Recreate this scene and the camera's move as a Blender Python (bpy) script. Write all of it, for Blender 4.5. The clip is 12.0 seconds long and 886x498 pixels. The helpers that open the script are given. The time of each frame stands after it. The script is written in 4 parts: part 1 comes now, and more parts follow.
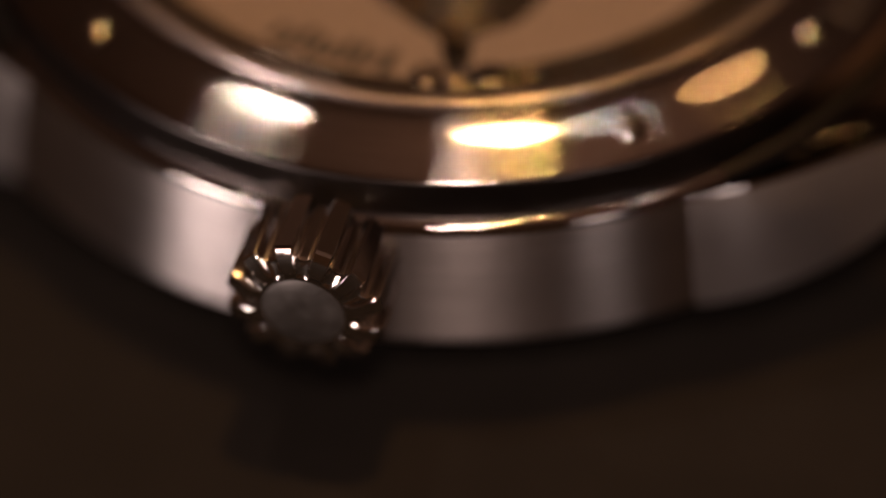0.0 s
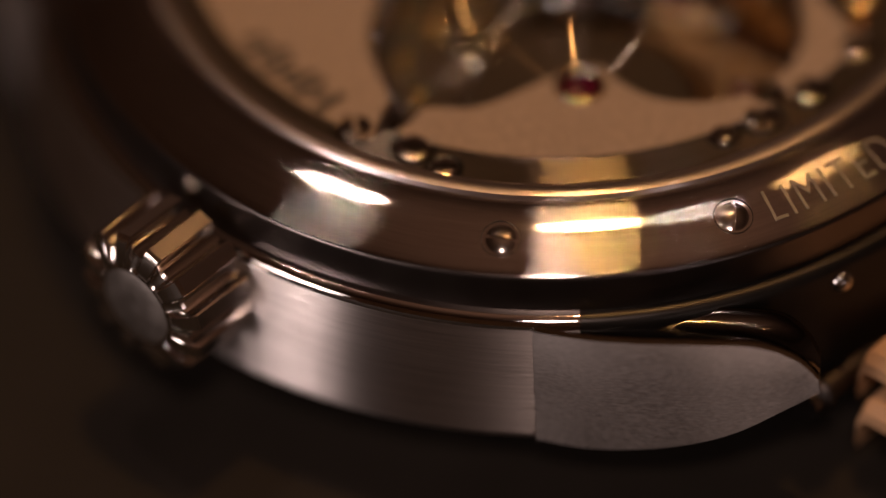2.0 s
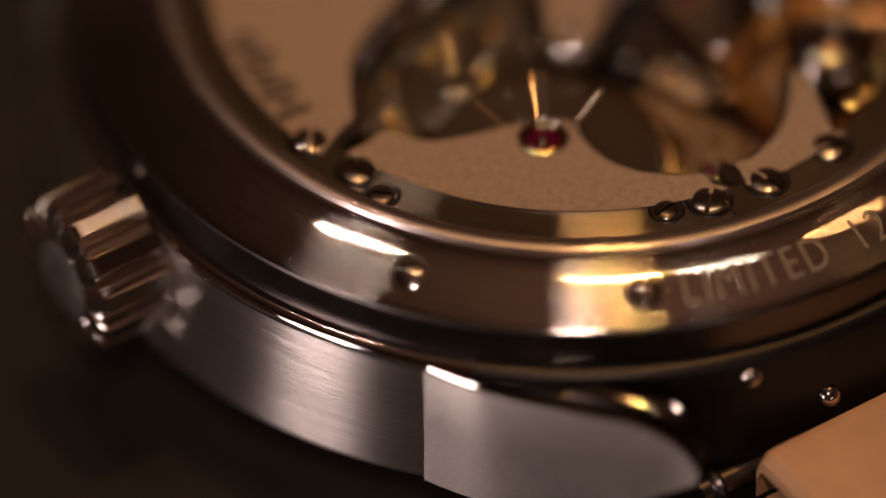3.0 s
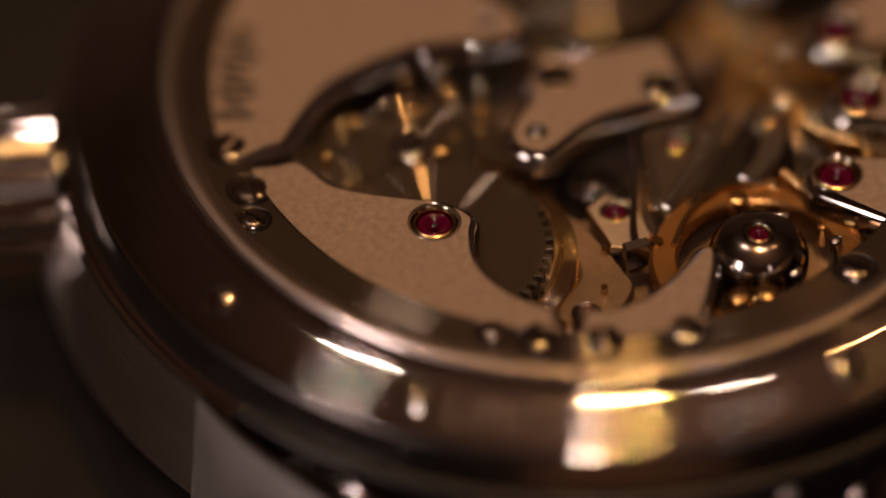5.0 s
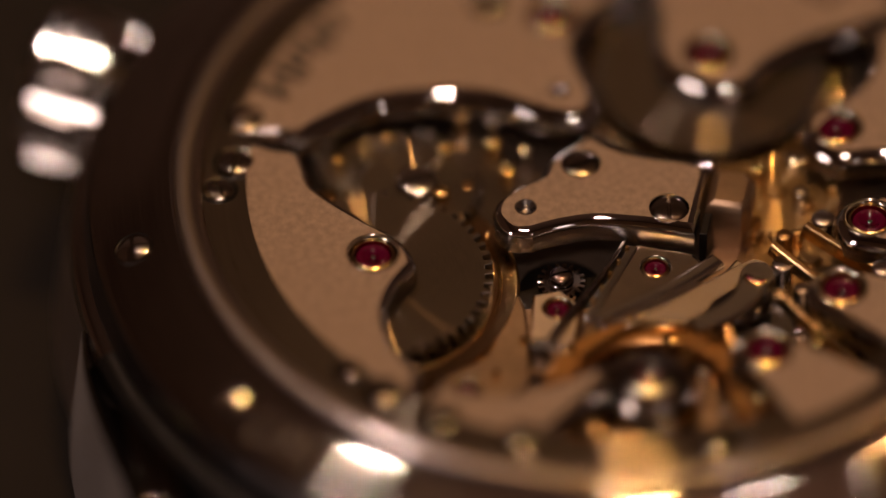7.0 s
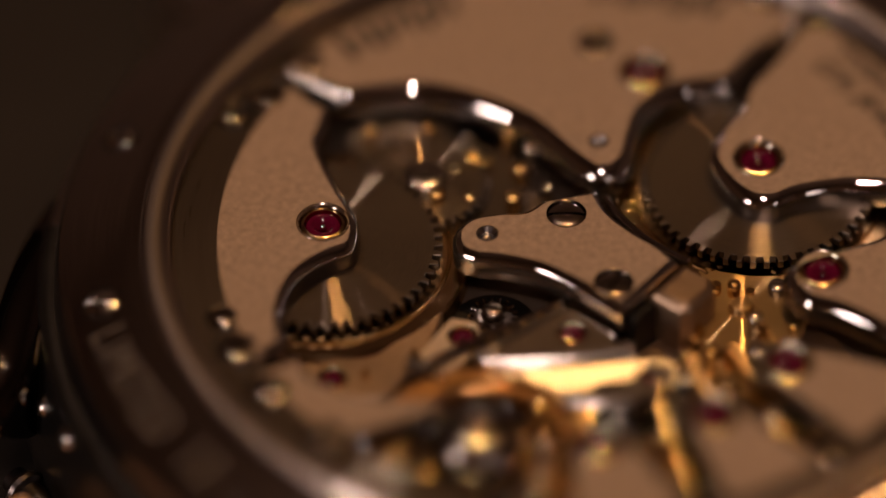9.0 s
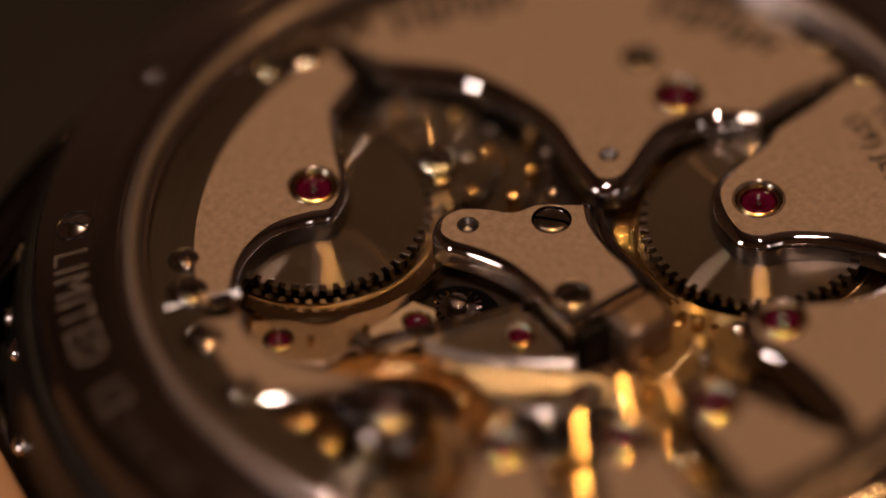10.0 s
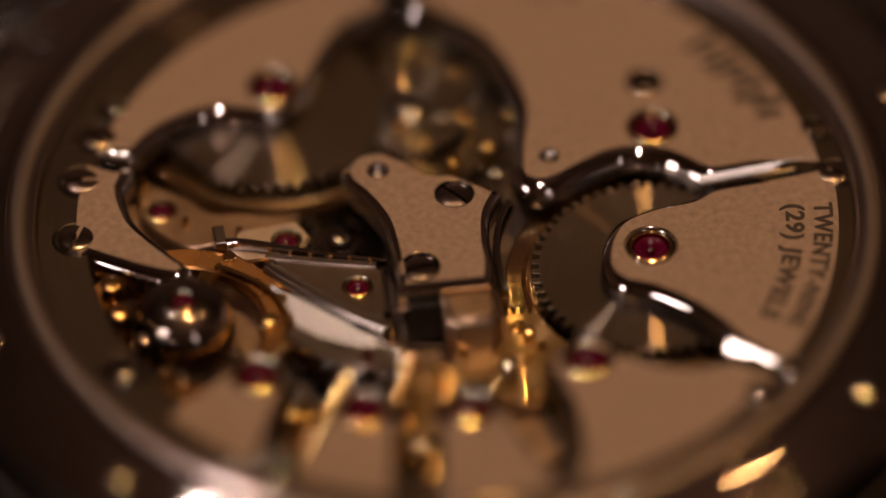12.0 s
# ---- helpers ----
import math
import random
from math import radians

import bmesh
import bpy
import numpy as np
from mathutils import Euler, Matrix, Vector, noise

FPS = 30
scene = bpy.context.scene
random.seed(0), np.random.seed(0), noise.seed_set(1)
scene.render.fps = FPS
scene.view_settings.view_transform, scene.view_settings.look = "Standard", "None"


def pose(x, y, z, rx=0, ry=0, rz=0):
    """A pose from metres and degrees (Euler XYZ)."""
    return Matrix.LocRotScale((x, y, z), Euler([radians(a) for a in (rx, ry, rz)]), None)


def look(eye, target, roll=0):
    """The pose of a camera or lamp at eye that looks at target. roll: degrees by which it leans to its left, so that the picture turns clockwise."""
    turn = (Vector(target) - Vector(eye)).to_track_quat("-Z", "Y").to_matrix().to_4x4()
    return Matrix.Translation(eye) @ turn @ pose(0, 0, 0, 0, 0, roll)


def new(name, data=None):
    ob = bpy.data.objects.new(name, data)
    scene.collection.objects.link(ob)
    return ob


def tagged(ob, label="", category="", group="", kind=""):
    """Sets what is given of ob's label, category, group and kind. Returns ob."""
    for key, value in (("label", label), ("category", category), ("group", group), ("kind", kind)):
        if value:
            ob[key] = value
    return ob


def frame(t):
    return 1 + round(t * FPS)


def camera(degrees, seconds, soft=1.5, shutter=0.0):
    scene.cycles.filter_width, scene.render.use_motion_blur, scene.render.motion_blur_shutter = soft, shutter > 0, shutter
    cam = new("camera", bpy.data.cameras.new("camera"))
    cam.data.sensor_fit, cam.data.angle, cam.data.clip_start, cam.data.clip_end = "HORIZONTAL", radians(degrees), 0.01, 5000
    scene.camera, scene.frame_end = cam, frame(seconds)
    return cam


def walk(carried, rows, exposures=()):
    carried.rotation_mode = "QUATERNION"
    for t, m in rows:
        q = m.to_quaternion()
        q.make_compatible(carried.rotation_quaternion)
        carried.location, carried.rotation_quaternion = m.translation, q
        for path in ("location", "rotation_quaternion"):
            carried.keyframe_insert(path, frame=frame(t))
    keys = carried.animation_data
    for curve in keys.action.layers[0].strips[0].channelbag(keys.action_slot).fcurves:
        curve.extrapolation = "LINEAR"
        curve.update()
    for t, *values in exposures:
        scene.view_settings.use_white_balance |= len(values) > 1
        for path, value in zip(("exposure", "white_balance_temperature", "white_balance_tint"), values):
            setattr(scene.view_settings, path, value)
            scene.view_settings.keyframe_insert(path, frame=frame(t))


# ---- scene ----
MM = 0.001
DECK = 9.6  # height of the movement's bridges above the table, mm

# ---- camera: stands still, a long macro lens ----
cam = camera(8.0, 12.0)
cam.data.dof.use_dof = True
cam.data.dof.focus_distance = 0.2168
cam.data.dof.aperture_fstop = 9.8
EYE = pose(-2.5 * MM, -160 * MM, (152.3 + DECK) * MM, 90 - 44.9, 0.516, 0)
walk(cam, [(0.0, EYE), (12.0, EYE)])

# ---- world and lamps ----
world = bpy.data.worlds.new("world")
scene.world = world
world.use_nodes = True
world.node_tree.nodes["Background"].inputs[0].default_value = (0.9, 0.62, 0.42, 1)
world.node_tree.nodes["Background"].inputs[1].default_value = 0.035


def lamp(name, azimuth, elevation, distance, size_x, size_y, watts, colour):
    """An area lamp over the table, aimed at the watch."""
    a, e = radians(azimuth), radians(elevation)
    at = Vector((math.cos(e) * math.cos(a), math.cos(e) * math.sin(a), math.sin(e))) * distance
    data = bpy.data.lights.new(name, "AREA")
    data.shape, data.size, data.size_y, data.energy, data.color = "RECTANGLE", size_x, size_y, watts, colour
    ob = new(name, data)
    ob.matrix_world = look(at, (0, 0, DECK * MM))
    return ob


lamp("ceiling_lamp_warm", 79, 75.2, 0.9, 0.007, 0.022, 1.9, (1.0, 0.51, 0.17))
lamp("ceiling_lamp_white", 124, 66.5, 0.9, 0.008, 0.010, 0.6, (1.0, 0.70, 0.56))
lamp("ceiling_lamp_pale", 57, 71.5, 0.9, 0.010, 0.010, 0.07, (1.0, 0.74, 0.64))
lamp("ceiling_lamp_amber", 49, 62.5, 0.9, 0.014, 0.016, 0.10, (1.0, 0.47, 0.18))
lamp("window_light_left", -140, 13, 0.9, 0.2, 0.26, 2.1, (1.0, 0.77, 0.71))
lamp("window_light_right", -63, 13, 0.9, 0.08, 0.26, 0.16, (1.0, 0.77, 0.71))
lamp("ceiling_lamp_front", -90, 57, 0.9, 0.07, 0.06, 1.6, (1.0, 0.71, 0.61))
# an added lamp, not a known fitting, washes the unseen ceiling over the table
up = bpy.data.lights.new("uplighter", "AREA")
up.shape, up.size, up.size_y, up.energy, up.color = "RECTANGLE", 0.3, 0.2, 1.85, (1.0, 0.575, 0.42)
new("uplighter", up).matrix_world = look((0.22, 0.16, 0.75), (0.06, 0.12, 1.4))


# ---- materials ----
def material(name, base, rough=0.4, metal=0.0, mottle=0.15, scale=900.0, bump=0.0, bump_scale=4000.0, brush=0.0, share=1.0, groove=0.06, calm=0.1, cross=0.0, streak=0.0, sun=False, relief=0.00004, coat=0.0, transmission=0.0, ior=1.5):
    """A surface with grain at two scales; brush is the lean of turned grooves round the z axis, or of rays from it where sun is set."""
    m = bpy.data.materials.new(name)
    m.use_nodes = True
    nodes, links = m.node_tree.nodes, m.node_tree.links
    b = nodes["Principled BSDF"]
    b.inputs["Metallic"].default_value = metal
    b.inputs["IOR"].default_value = ior
    b.inputs["Coat Weight"].default_value = coat
    b.inputs["Transmission Weight"].default_value = transmission
    co = nodes.new("ShaderNodeTexCoord")
    big = nodes.new("ShaderNodeTexNoise")
    big.inputs["Scale"].default_value = scale * 0.15
    big.inputs["Detail"].default_value = 3
    fine = nodes.new("ShaderNodeTexNoise")
    fine.inputs["Scale"].default_value = scale
    fine.inputs["Detail"].default_value = 4
    for n in (big, fine):
        links.new(co.outputs["Object"], n.inputs["Vector"])
    both = nodes.new("ShaderNodeMath")
    both.operation = "ADD"
    links.new(big.outputs["Fac"], both.inputs[0])
    links.new(fine.outputs["Fac"], both.inputs[1])
    span = nodes.new("ShaderNodeMapRange")
    span.inputs["From Min"].default_value, span.inputs["From Max"].default_value = 0.6, 1.4
    span.inputs["To Min"].default_value, span.inputs["To Max"].default_value = 1 - mottle, 1 + mottle
    links.new(both.outputs[0], span.inputs["Value"])
    tint = nodes.new("ShaderNodeVectorMath")
    tint.operation = "SCALE"
    tint.inputs[0].default_value = base
    links.new(span.outputs[0], tint.inputs["Scale"])
    links.new(tint.outputs[0], b.inputs["Base Color"])
    shine = nodes.new("ShaderNodeMath")
    shine.operation = "MULTIPLY"
    shine.inputs[1].default_value = rough
    links.new(span.outputs[0], shine.inputs[0])
    links.new(shine.outputs[0], b.inputs["Roughness"])
    height = None
    if brush:
        # turned metal: grooves run round the z axis, so the surface leans to and fro across them only
        geo = nodes.new("ShaderNodeNewGeometry")
        round_z = nodes.new("ShaderNodeVectorMath")
        round_z.operation = "CROSS_PRODUCT"
        round_z.inputs[0].default_value = (0, 0, 1)
        links.new(co.outputs["Object"], round_z.inputs[1])
        turned = nodes.new("ShaderNodeVectorTransform")
        turned.vector_type, turned.convert_from, turned.convert_to = "VECTOR", "OBJECT", "WORLD"
        links.new(round_z.outputs[0], turned.inputs[0])
        tan = nodes.new("ShaderNodeVectorMath")
        tan.operation = "NORMALIZE"
        links.new(turned.outputs[0], tan.inputs[0])
        across = nodes.new("ShaderNodeVectorMath")
        across.operation = "CROSS_PRODUCT"
        links.new(tan.outputs[0], across.inputs[0])
        links.new(geo.outputs["Normal"], across.inputs[1])
        sep = nodes.new("ShaderNodeSeparateXYZ")
        links.new(co.outputs["Object"], sep.inputs[0])
        flat_ = nodes.new("ShaderNodeCombineXYZ")
        links.new(sep.outputs[0], flat_.inputs[0])
        links.new(sep.outputs[1], flat_.inputs[1])
        rad = nodes.new("ShaderNodeVectorMath")
        rad.operation = "LENGTH"
        links.new(flat_.outputs[0], rad.inputs[0])
        turn = nodes.new("ShaderNodeMath")
        turn.operation = "ARCTAN2"
        links.new(sep.outputs[1], turn.inputs[0])
        links.new(sep.outputs[0], turn.inputs[1])
        slow = nodes.new("ShaderNodeMath")
        slow.operation = "MULTIPLY"
        slow.inputs[1].default_value = 0.0003
        links.new(turn.outputs[0], slow.inputs[0])
        rings = nodes.new("ShaderNodeCombineXYZ")
        links.new(rad.outputs["Value"], rings.inputs[0])
        links.new(slow.outputs[0], rings.inputs[1])
        links.new(sep.outputs[2], rings.inputs[2])
        if sun:
            # grooves run outwards: the grain changes with the angle alone
            links.new(tan.outputs[0], across.inputs[0])
            across.operation = "NORMALIZE"
            slow.inputs[1].default_value = 0.004
            for k, socket in enumerate((slow.outputs[0], slow.outputs[0], slow.outputs[0])):
                links.new(socket, rings.inputs[k])
        total = None
        for sc, amount in ((220000.0, brush * 3.2), (22000.0, brush * 1.1)):
            rn = nodes.new("ShaderNodeTexNoise")
            rn.inputs["Scale"].default_value = sc
            rn.inputs["Detail"].default_value = 2
            links.new(rings.outputs[0], rn.inputs["Vector"])
            lean = nodes.new("ShaderNodeMath")
            lean.operation = "MULTIPLY_ADD"
            lean.inputs[1].default_value, lean.inputs[2].default_value = amount, -0.5 * amount
            links.new(rn.outputs["Fac"], lean.inputs[0])
            if total:
                s = nodes.new("ShaderNodeMath")
                links.new(total, s.inputs[0])
                links.new(lean.outputs[0], s.inputs[1])
                total = s.outputs[0]
            else:
                total = lean.outputs[0]
        shift = nodes.new("ShaderNodeVectorMath")
        shift.operation = "SCALE"
        links.new(across.outputs[0], shift.inputs[0])
        links.new(total, shift.inputs["Scale"])
        tilted = nodes.new("ShaderNodeVectorMath")
        links.new(geo.outputs["Normal"], tilted.inputs[0])
        links.new(shift.outputs[0], tilted.inputs[1])
        unit = nodes.new("ShaderNodeVectorMath")
        unit.operation = "NORMALIZE"
        links.new(tilted.outputs[0], unit.inputs[0])
        # the smooth share leans a little too
        small = nodes.new("ShaderNodeVectorMath")
        small.operation = "SCALE"
        small.inputs["Scale"].default_value = calm
        links.new(shift.outputs[0], small.inputs[0])
        eased = nodes.new("ShaderNodeVectorMath")
        links.new(geo.outputs["Normal"], eased.inputs[0])
        links.new(small.outputs[0], eased.inputs[1])
        level = nodes.new("ShaderNodeVectorMath")
        level.operation = "NORMALIZE"
        links.new(eased.outputs[0], level.inputs[0])
        links.new(level.outputs[0], b.inputs["Normal"])
        links.new(rings.outputs[0], fine.inputs["Vector"])
        fine.inputs["Scale"].default_value = 16000.0
        # most of the metal is smooth, a share of it scratched
        if cross:
            worn = nodes.new("ShaderNodeBsdfPrincipled")
            worn.inputs["Metallic"].default_value = metal
            links.new(tint.outputs[0], worn.inputs["Base Color"])
            worn.inputs["Anisotropic"].default_value, worn.inputs["Anisotropic Rotation"].default_value = cross, 0.25
            links.new(tan.outputs[0], worn.inputs["Tangent"])
        else:
            worn = nodes.new("ShaderNodeBsdfAnisotropic")
            worn.distribution = "BECKMANN"
            links.new(tint.outputs[0], worn.inputs["Color"])
            if streak:
                # grooves scatter light across themselves far more than along
                worn.inputs["Anisotropy"].default_value = streak
                links.new(tan.outputs[0], worn.inputs["Tangent"])
        worn.inputs["Roughness"].default_value = groove
        links.new(unit.outputs[0], worn.inputs["Normal"])
        mix = nodes.new("ShaderNodeMixShader")
        mix.inputs[0].default_value = share
        links.new(b.outputs[0], mix.inputs[1])
        links.new(worn.outputs[0], mix.inputs[2])
        links.new(mix.outputs[0], nodes["Material Output"].inputs["Surface"])
    elif bump:
        bn = nodes.new("ShaderNodeTexNoise")
        bn.inputs["Scale"].default_value = bump_scale
        bn.inputs["Detail"].default_value = 3
        links.new(co.outputs["Object"], bn.inputs["Vector"])
        height, strength = bn.outputs["Fac"], bump
    if height:
        bm_ = nodes.new("ShaderNodeBump")
        bm_.inputs["Strength"].default_value = strength
        bm_.inputs["Distance"].default_value = relief
        links.new(height, bm_.inputs["Height"])
        links.new(bm_.outputs[0], b.inputs["Normal"])
    return m


STEEL_POLISHED = material("polished steel", (0.60, 0.57, 0.55), 0.035, 1, 0.06)
STEEL_DARK = material("satin steel", (0.45, 0.42, 0.40), 0.22, 1, 0.1)
STEEL_SOFT = material("matt steel", (0.46, 0.40, 0.38), 0.36, 1, 0.08, brush=0.4, share=0.5, groove=0.12)
STEEL_TURNED = material("turned steel", (0.52, 0.485, 0.455), 0.032, 1, 0.22, brush=0.06, share=0.33, calm=0.06, groove=0.13, streak=0.96)
STEEL_BRUSHED = material("brushed steel", (0.66, 0.62, 0.61), 0.5, 1, 0.26, share=0.95, brush=0.5, groove=0.3, cross=1.0)
STEEL_LUG = material("brushed lug steel", (0.51, 0.477, 0.466), 0.55, 1, 0.24, share=0.3, brush=0.5, groove=0.3, cross=1.0)
FROSTED = material("frosted gilt plate", (0.44, 0.33, 0.236), 0.6, 0.3, 0.38, 26000, bump=0.9, bump_scale=30000, relief=0.00004)
PLATE_DARK = material("grained base plate", (0.19, 0.145, 0.11), 0.38, 0.6, 0.25, 1500, bump=0.3)
RING = material("dark turned ring", (0.20, 0.165, 0.135), 0.3, 1, 0.12, brush=0.03, share=0.42, groove=0.21, streak=0.90)
WHEEL = material("circular-grained wheel", (0.20, 0.165, 0.135), 0.34, 1, 0.14, brush=0.03, share=0.42, groove=0.21, streak=0.90)
GILT_SATIN = material("satin gilt plate", (0.42, 0.30, 0.20), 0.33, 0.9, 0.18, 2500, bump=0.25, bump_scale=14000)
GILT_WHEEL = material("circular-grained gilt wheel", (0.56, 0.39, 0.19), 0.34, 1, 0.12, brush=0.03, share=0.42, groove=0.21, streak=0.90)
GOLD = material("polished gold", (0.80, 0.53, 0.23), 0.16, 1, 0.08)
GLINT_STRIP = material("satin gilt edge", (0.74, 0.50, 0.23), 0.2, 1, 0.12, 2500)
COPPER = material("copper-gold balance alloy", (0.62, 0.33, 0.12), 0.28, 1, 0.1)
RUBY = material("synthetic ruby", (0.095, 0.0025, 0.023), 0.08, 0, 0.1, ior=1.5)
BLACK_POLISH = material("black-polished steel", (0.24, 0.22, 0.21), 0.09, 1, 0.04)
DOME = material("polished dome steel", (0.32, 0.28, 0.25), 0.14, 1, 0.05)
STEEL_BRIGHT = material("lightly polished steel", (0.66, 0.61, 0.56), 0.22, 1, 0.08)
SATIN = material("straight-grained satin steel", (0.62, 0.53, 0.45), 0.42, 1, 0.12, 2500)
LEVER = material("fine-ground lever steel", (0.165, 0.15, 0.137), 0.24, 1, 0.1, 2500)
SCREW = material("polished screw steel", (0.60, 0.56, 0.52), 0.14, 1, 0.05)
SCREW_DARK = material("dark polished screw steel", (0.40, 0.35, 0.31), 0.13, 1, 0.06)
STEEL_RIM = material("polished setting steel", (0.42, 0.36, 0.31), 0.15, 1, 0.05)
COCK = material("polished cock steel", (0.50, 0.42, 0.35), 0.24, 1, 0.1, 2500)
CAP = material("satin crown face", (0.52, 0.49, 0.47), 0.45, 1, 0.15, 2500)
LUG_TOP_SHADED = material("black-polished lug steel", (0.13, 0.12, 0.115), 0.05, 1, 0.05)
GILT_RIM = material("gilt chaton", (0.60, 0.40, 0.22), 0.12, 1, 0.06)
SUNBURST = material("sunburst gilt brass", (0.72, 0.52, 0.28), 0.2, 1, 0.08, brush=0.6, share=0.9, groove=0.12, sun=True)
STEEL_SHADED = material("dull steel flank", (0.13, 0.115, 0.11), 0.3, 1, 0.1)
CROWN = material("bright polished steel", (0.74, 0.69, 0.65), 0.11, 1, 0.05)
# near-black stand-in for shade in gaps, recesses and slots
SHADE_BLACK = material("blackened steel", (0.03, 0.027, 0.025), 0.35, 0.8, 0.15)
INK = material("black ink", (0.05, 0.035, 0.025), 0.6, 0, 0.1)
ENGRAVED = material("frosted engraving", (0.235, 0.205, 0.175), 0.6, 0.8, 0.2, 3000)
LEATHER = material("tan calf leather", (0.55, 0.33, 0.18), 0.6, 0, 0.2, 600, bump=0.8, bump_scale=1500)
TABLE = material("dark felt table top", (0.024, 0.020, 0.0165), 0.95, 0, 0.35, 160, bump=0.8, bump_scale=900, ior=1.2)
WALL = material("pale brown wall paint", (0.52, 0.385, 0.30), 0.8, 0, 0.08, 6)
CEILING = material("warm brown ceiling paint", (0.36, 0.27, 0.21), 0.8, 0, 0.08, 6)


# ---- mesh helpers; all sizes in millimetres ----
def part(name, bm, mats, parent, label="", smooth=26):
    """Links bm (in mm) as one mesh object under parent."""
    bmesh.ops.scale(bm, vec=(MM, MM, MM), verts=bm.verts)
    me = bpy.data.meshes.new(name)
    bm.to_mesh(me)
    bm.free()
    for m in mats if isinstance(mats, (list, tuple)) else [mats]:
        me.materials.append(m)
    if smooth:
        me.shade_smooth()
        me.set_sharp_from_angle(angle=radians(smooth))
    ob = new(name, me)
    ob.parent = parent
    if label:
        tagged(ob, label)
    return ob


def again(ob, name, x, y, z, turn, parent):
    """The same mesh once more, at a place of its own."""
    o = new(name, ob.data)
    o.parent = parent
    o.matrix_basis = pose(x * MM, y * MM, z * MM, 0, 0, turn)
    if "label" in ob:
        o["label"] = ob["label"]
    return o


def lathe(bm, profile, n=96, at=(0, 0), closed=True, mat=0, a0=0.0, a1=360.0):
    """A turned ring or body from (r, z) pairs."""
    full = abs(a1 - a0 - 360) < 1e-6
    steps = n if full else n + 1
    rings = []
    for i in range(steps):
        a = radians(a0 + (a1 - a0) * i / n)
        rings.append([bm.verts.new((at[0] + r * math.cos(a), at[1] + r * math.sin(a), z)) for r, z in profile])
    k = len(profile)
    for i in range(n):
        p, q = rings[i], rings[(i + 1) % steps]
        for j in range(k if closed else k - 1):
            f = bm.faces.new((p[j], q[j], q[(j + 1) % k], p[(j + 1) % k]))
            f.material_index = mat[j] if isinstance(mat, tuple) else mat
    if not full and closed:
        bm.faces.new(rings[0]).material_index = mat
        bm.faces.new(rings[-1][::-1]).material_index = mat
    return bm


def spline(points, n=6):
    """A smooth open curve through the points."""
    out, p = [], [points[0], *points, points[-1]]
    for i in range(1, len(p) - 2):
        a, b, c, d = (Vector(q) for q in p[i - 1:i + 3])
        for k in range(n):
            t = k / n
            out.append(0.5 * (2 * b + (c - a) * t + (2 * a - 5 * b + 4 * c - d) * t * t + (3 * b - a - 3 * c + d) * t ** 3))
    out.append(Vector(points[-1]))
    return [(q[0], q[1]) for q in out]


def arc(r, a0, a1, n=24, at=(0, 0)):
    return [(at[0] + r * math.cos(radians(a0 + (a1 - a0) * i / n)), at[1] + r * math.sin(radians(a0 + (a1 - a0) * i / n)))
            for i in range(n + 1)]


def clean(outline):
    """Drops doubled points and makes the outline run anticlockwise."""
    o = []
    for p in outline:
        if not o or math.hypot(p[0] - o[-1][0], p[1] - o[-1][1]) > 0.02:
            o.append(p)
    if math.hypot(o[0][0] - o[-1][0], o[0][1] - o[-1][1]) < 0.02:
        o.pop()
    area = sum(o[i - 1][0] * o[i][1] - o[i][0] * o[i - 1][1] for i in range(len(o)))
    return o if area > 0 else o[::-1]


def inset(outline, w):
    out = []
    for i, p in enumerate(outline):
        a, b = outline[i - 1], outline[(i + 1) % len(outline)]
        d1 = Vector((p[0] - a[0], p[1] - a[1])).normalized()
        d2 = Vector((b[0] - p[0], b[1] - p[1])).normalized()
        n = Vector((-d1.y - d2.y, d1.x + d2.x))
        n = n / max(n.length_squared * 0.5, 0.5)
        out.append((p[0] + n.x * w, p[1] + n.y * w))
    return out


def plate(bm, outline, top, bottom, w=0.2, holes=(), mats=(0, 1, 2), depth=0.55, flush=0):
    """A flat part with a rounded, polished edge and round holes: faces, edge and walls take the three materials."""
    o = clean(outline)
    n = len(o)
    keep = [0.15 if flush and math.hypot(*p) > flush else 1.0 for p in o]
    full = inset(o, w)
    levels = [(0.0, bottom), (0.0, top - 1.22 * w), (0.18, top - 0.67 * w), (0.5, top - 0.29 * w), (1.0, top)]
    loops = []
    for d, z in levels:
        loops.append([bm.verts.new((p[0] + (q[0] - p[0]) * d * k, p[1] + (q[1] - p[1]) * d * k, z)) for p, q, k in zip(o, full, keep)])
    for k in range(4):
        for i in range(n):
            f = bm.faces.new((loops[k][i], loops[k][(i + 1) % n], loops[k + 1][(i + 1) % n], loops[k + 1][i]))
            f.material_index = mats[2] if k == 0 or keep[i] < 1 else mats[1]
    edges = [bm.edges.get((loops[4][i], loops[4][(i + 1) % n])) for i in range(n)]
    for x, y, r in holes:
        ring = [bm.verts.new((x + r * math.cos(6.28318 * i / 20), y + r * math.sin(6.28318 * i / 20), top)) for i in range(20)]
        low = [bm.verts.new((v.co.x, v.co.y, top - depth)) for v in ring]
        for i in range(20):
            edges.append(bm.edges.new((ring[i], ring[(i + 1) % 20])))
            f = bm.faces.new((ring[(i + 1) % 20], ring[i], low[i], low[(i + 1) % 20]))
            f.material_index = mats[1]
        bm.faces.new(low).material_index = mats[2]
    fill = bmesh.ops.triangle_fill(bm, edges=edges, use_beauty=True, normal=(0, 0, 1))
    for f in fill["geom"]:
        if isinstance(f, bmesh.types.BMFace):
            f.material_index = mats[0]
            if f.normal.z < 0:
                f.normal_flip()
    return bm


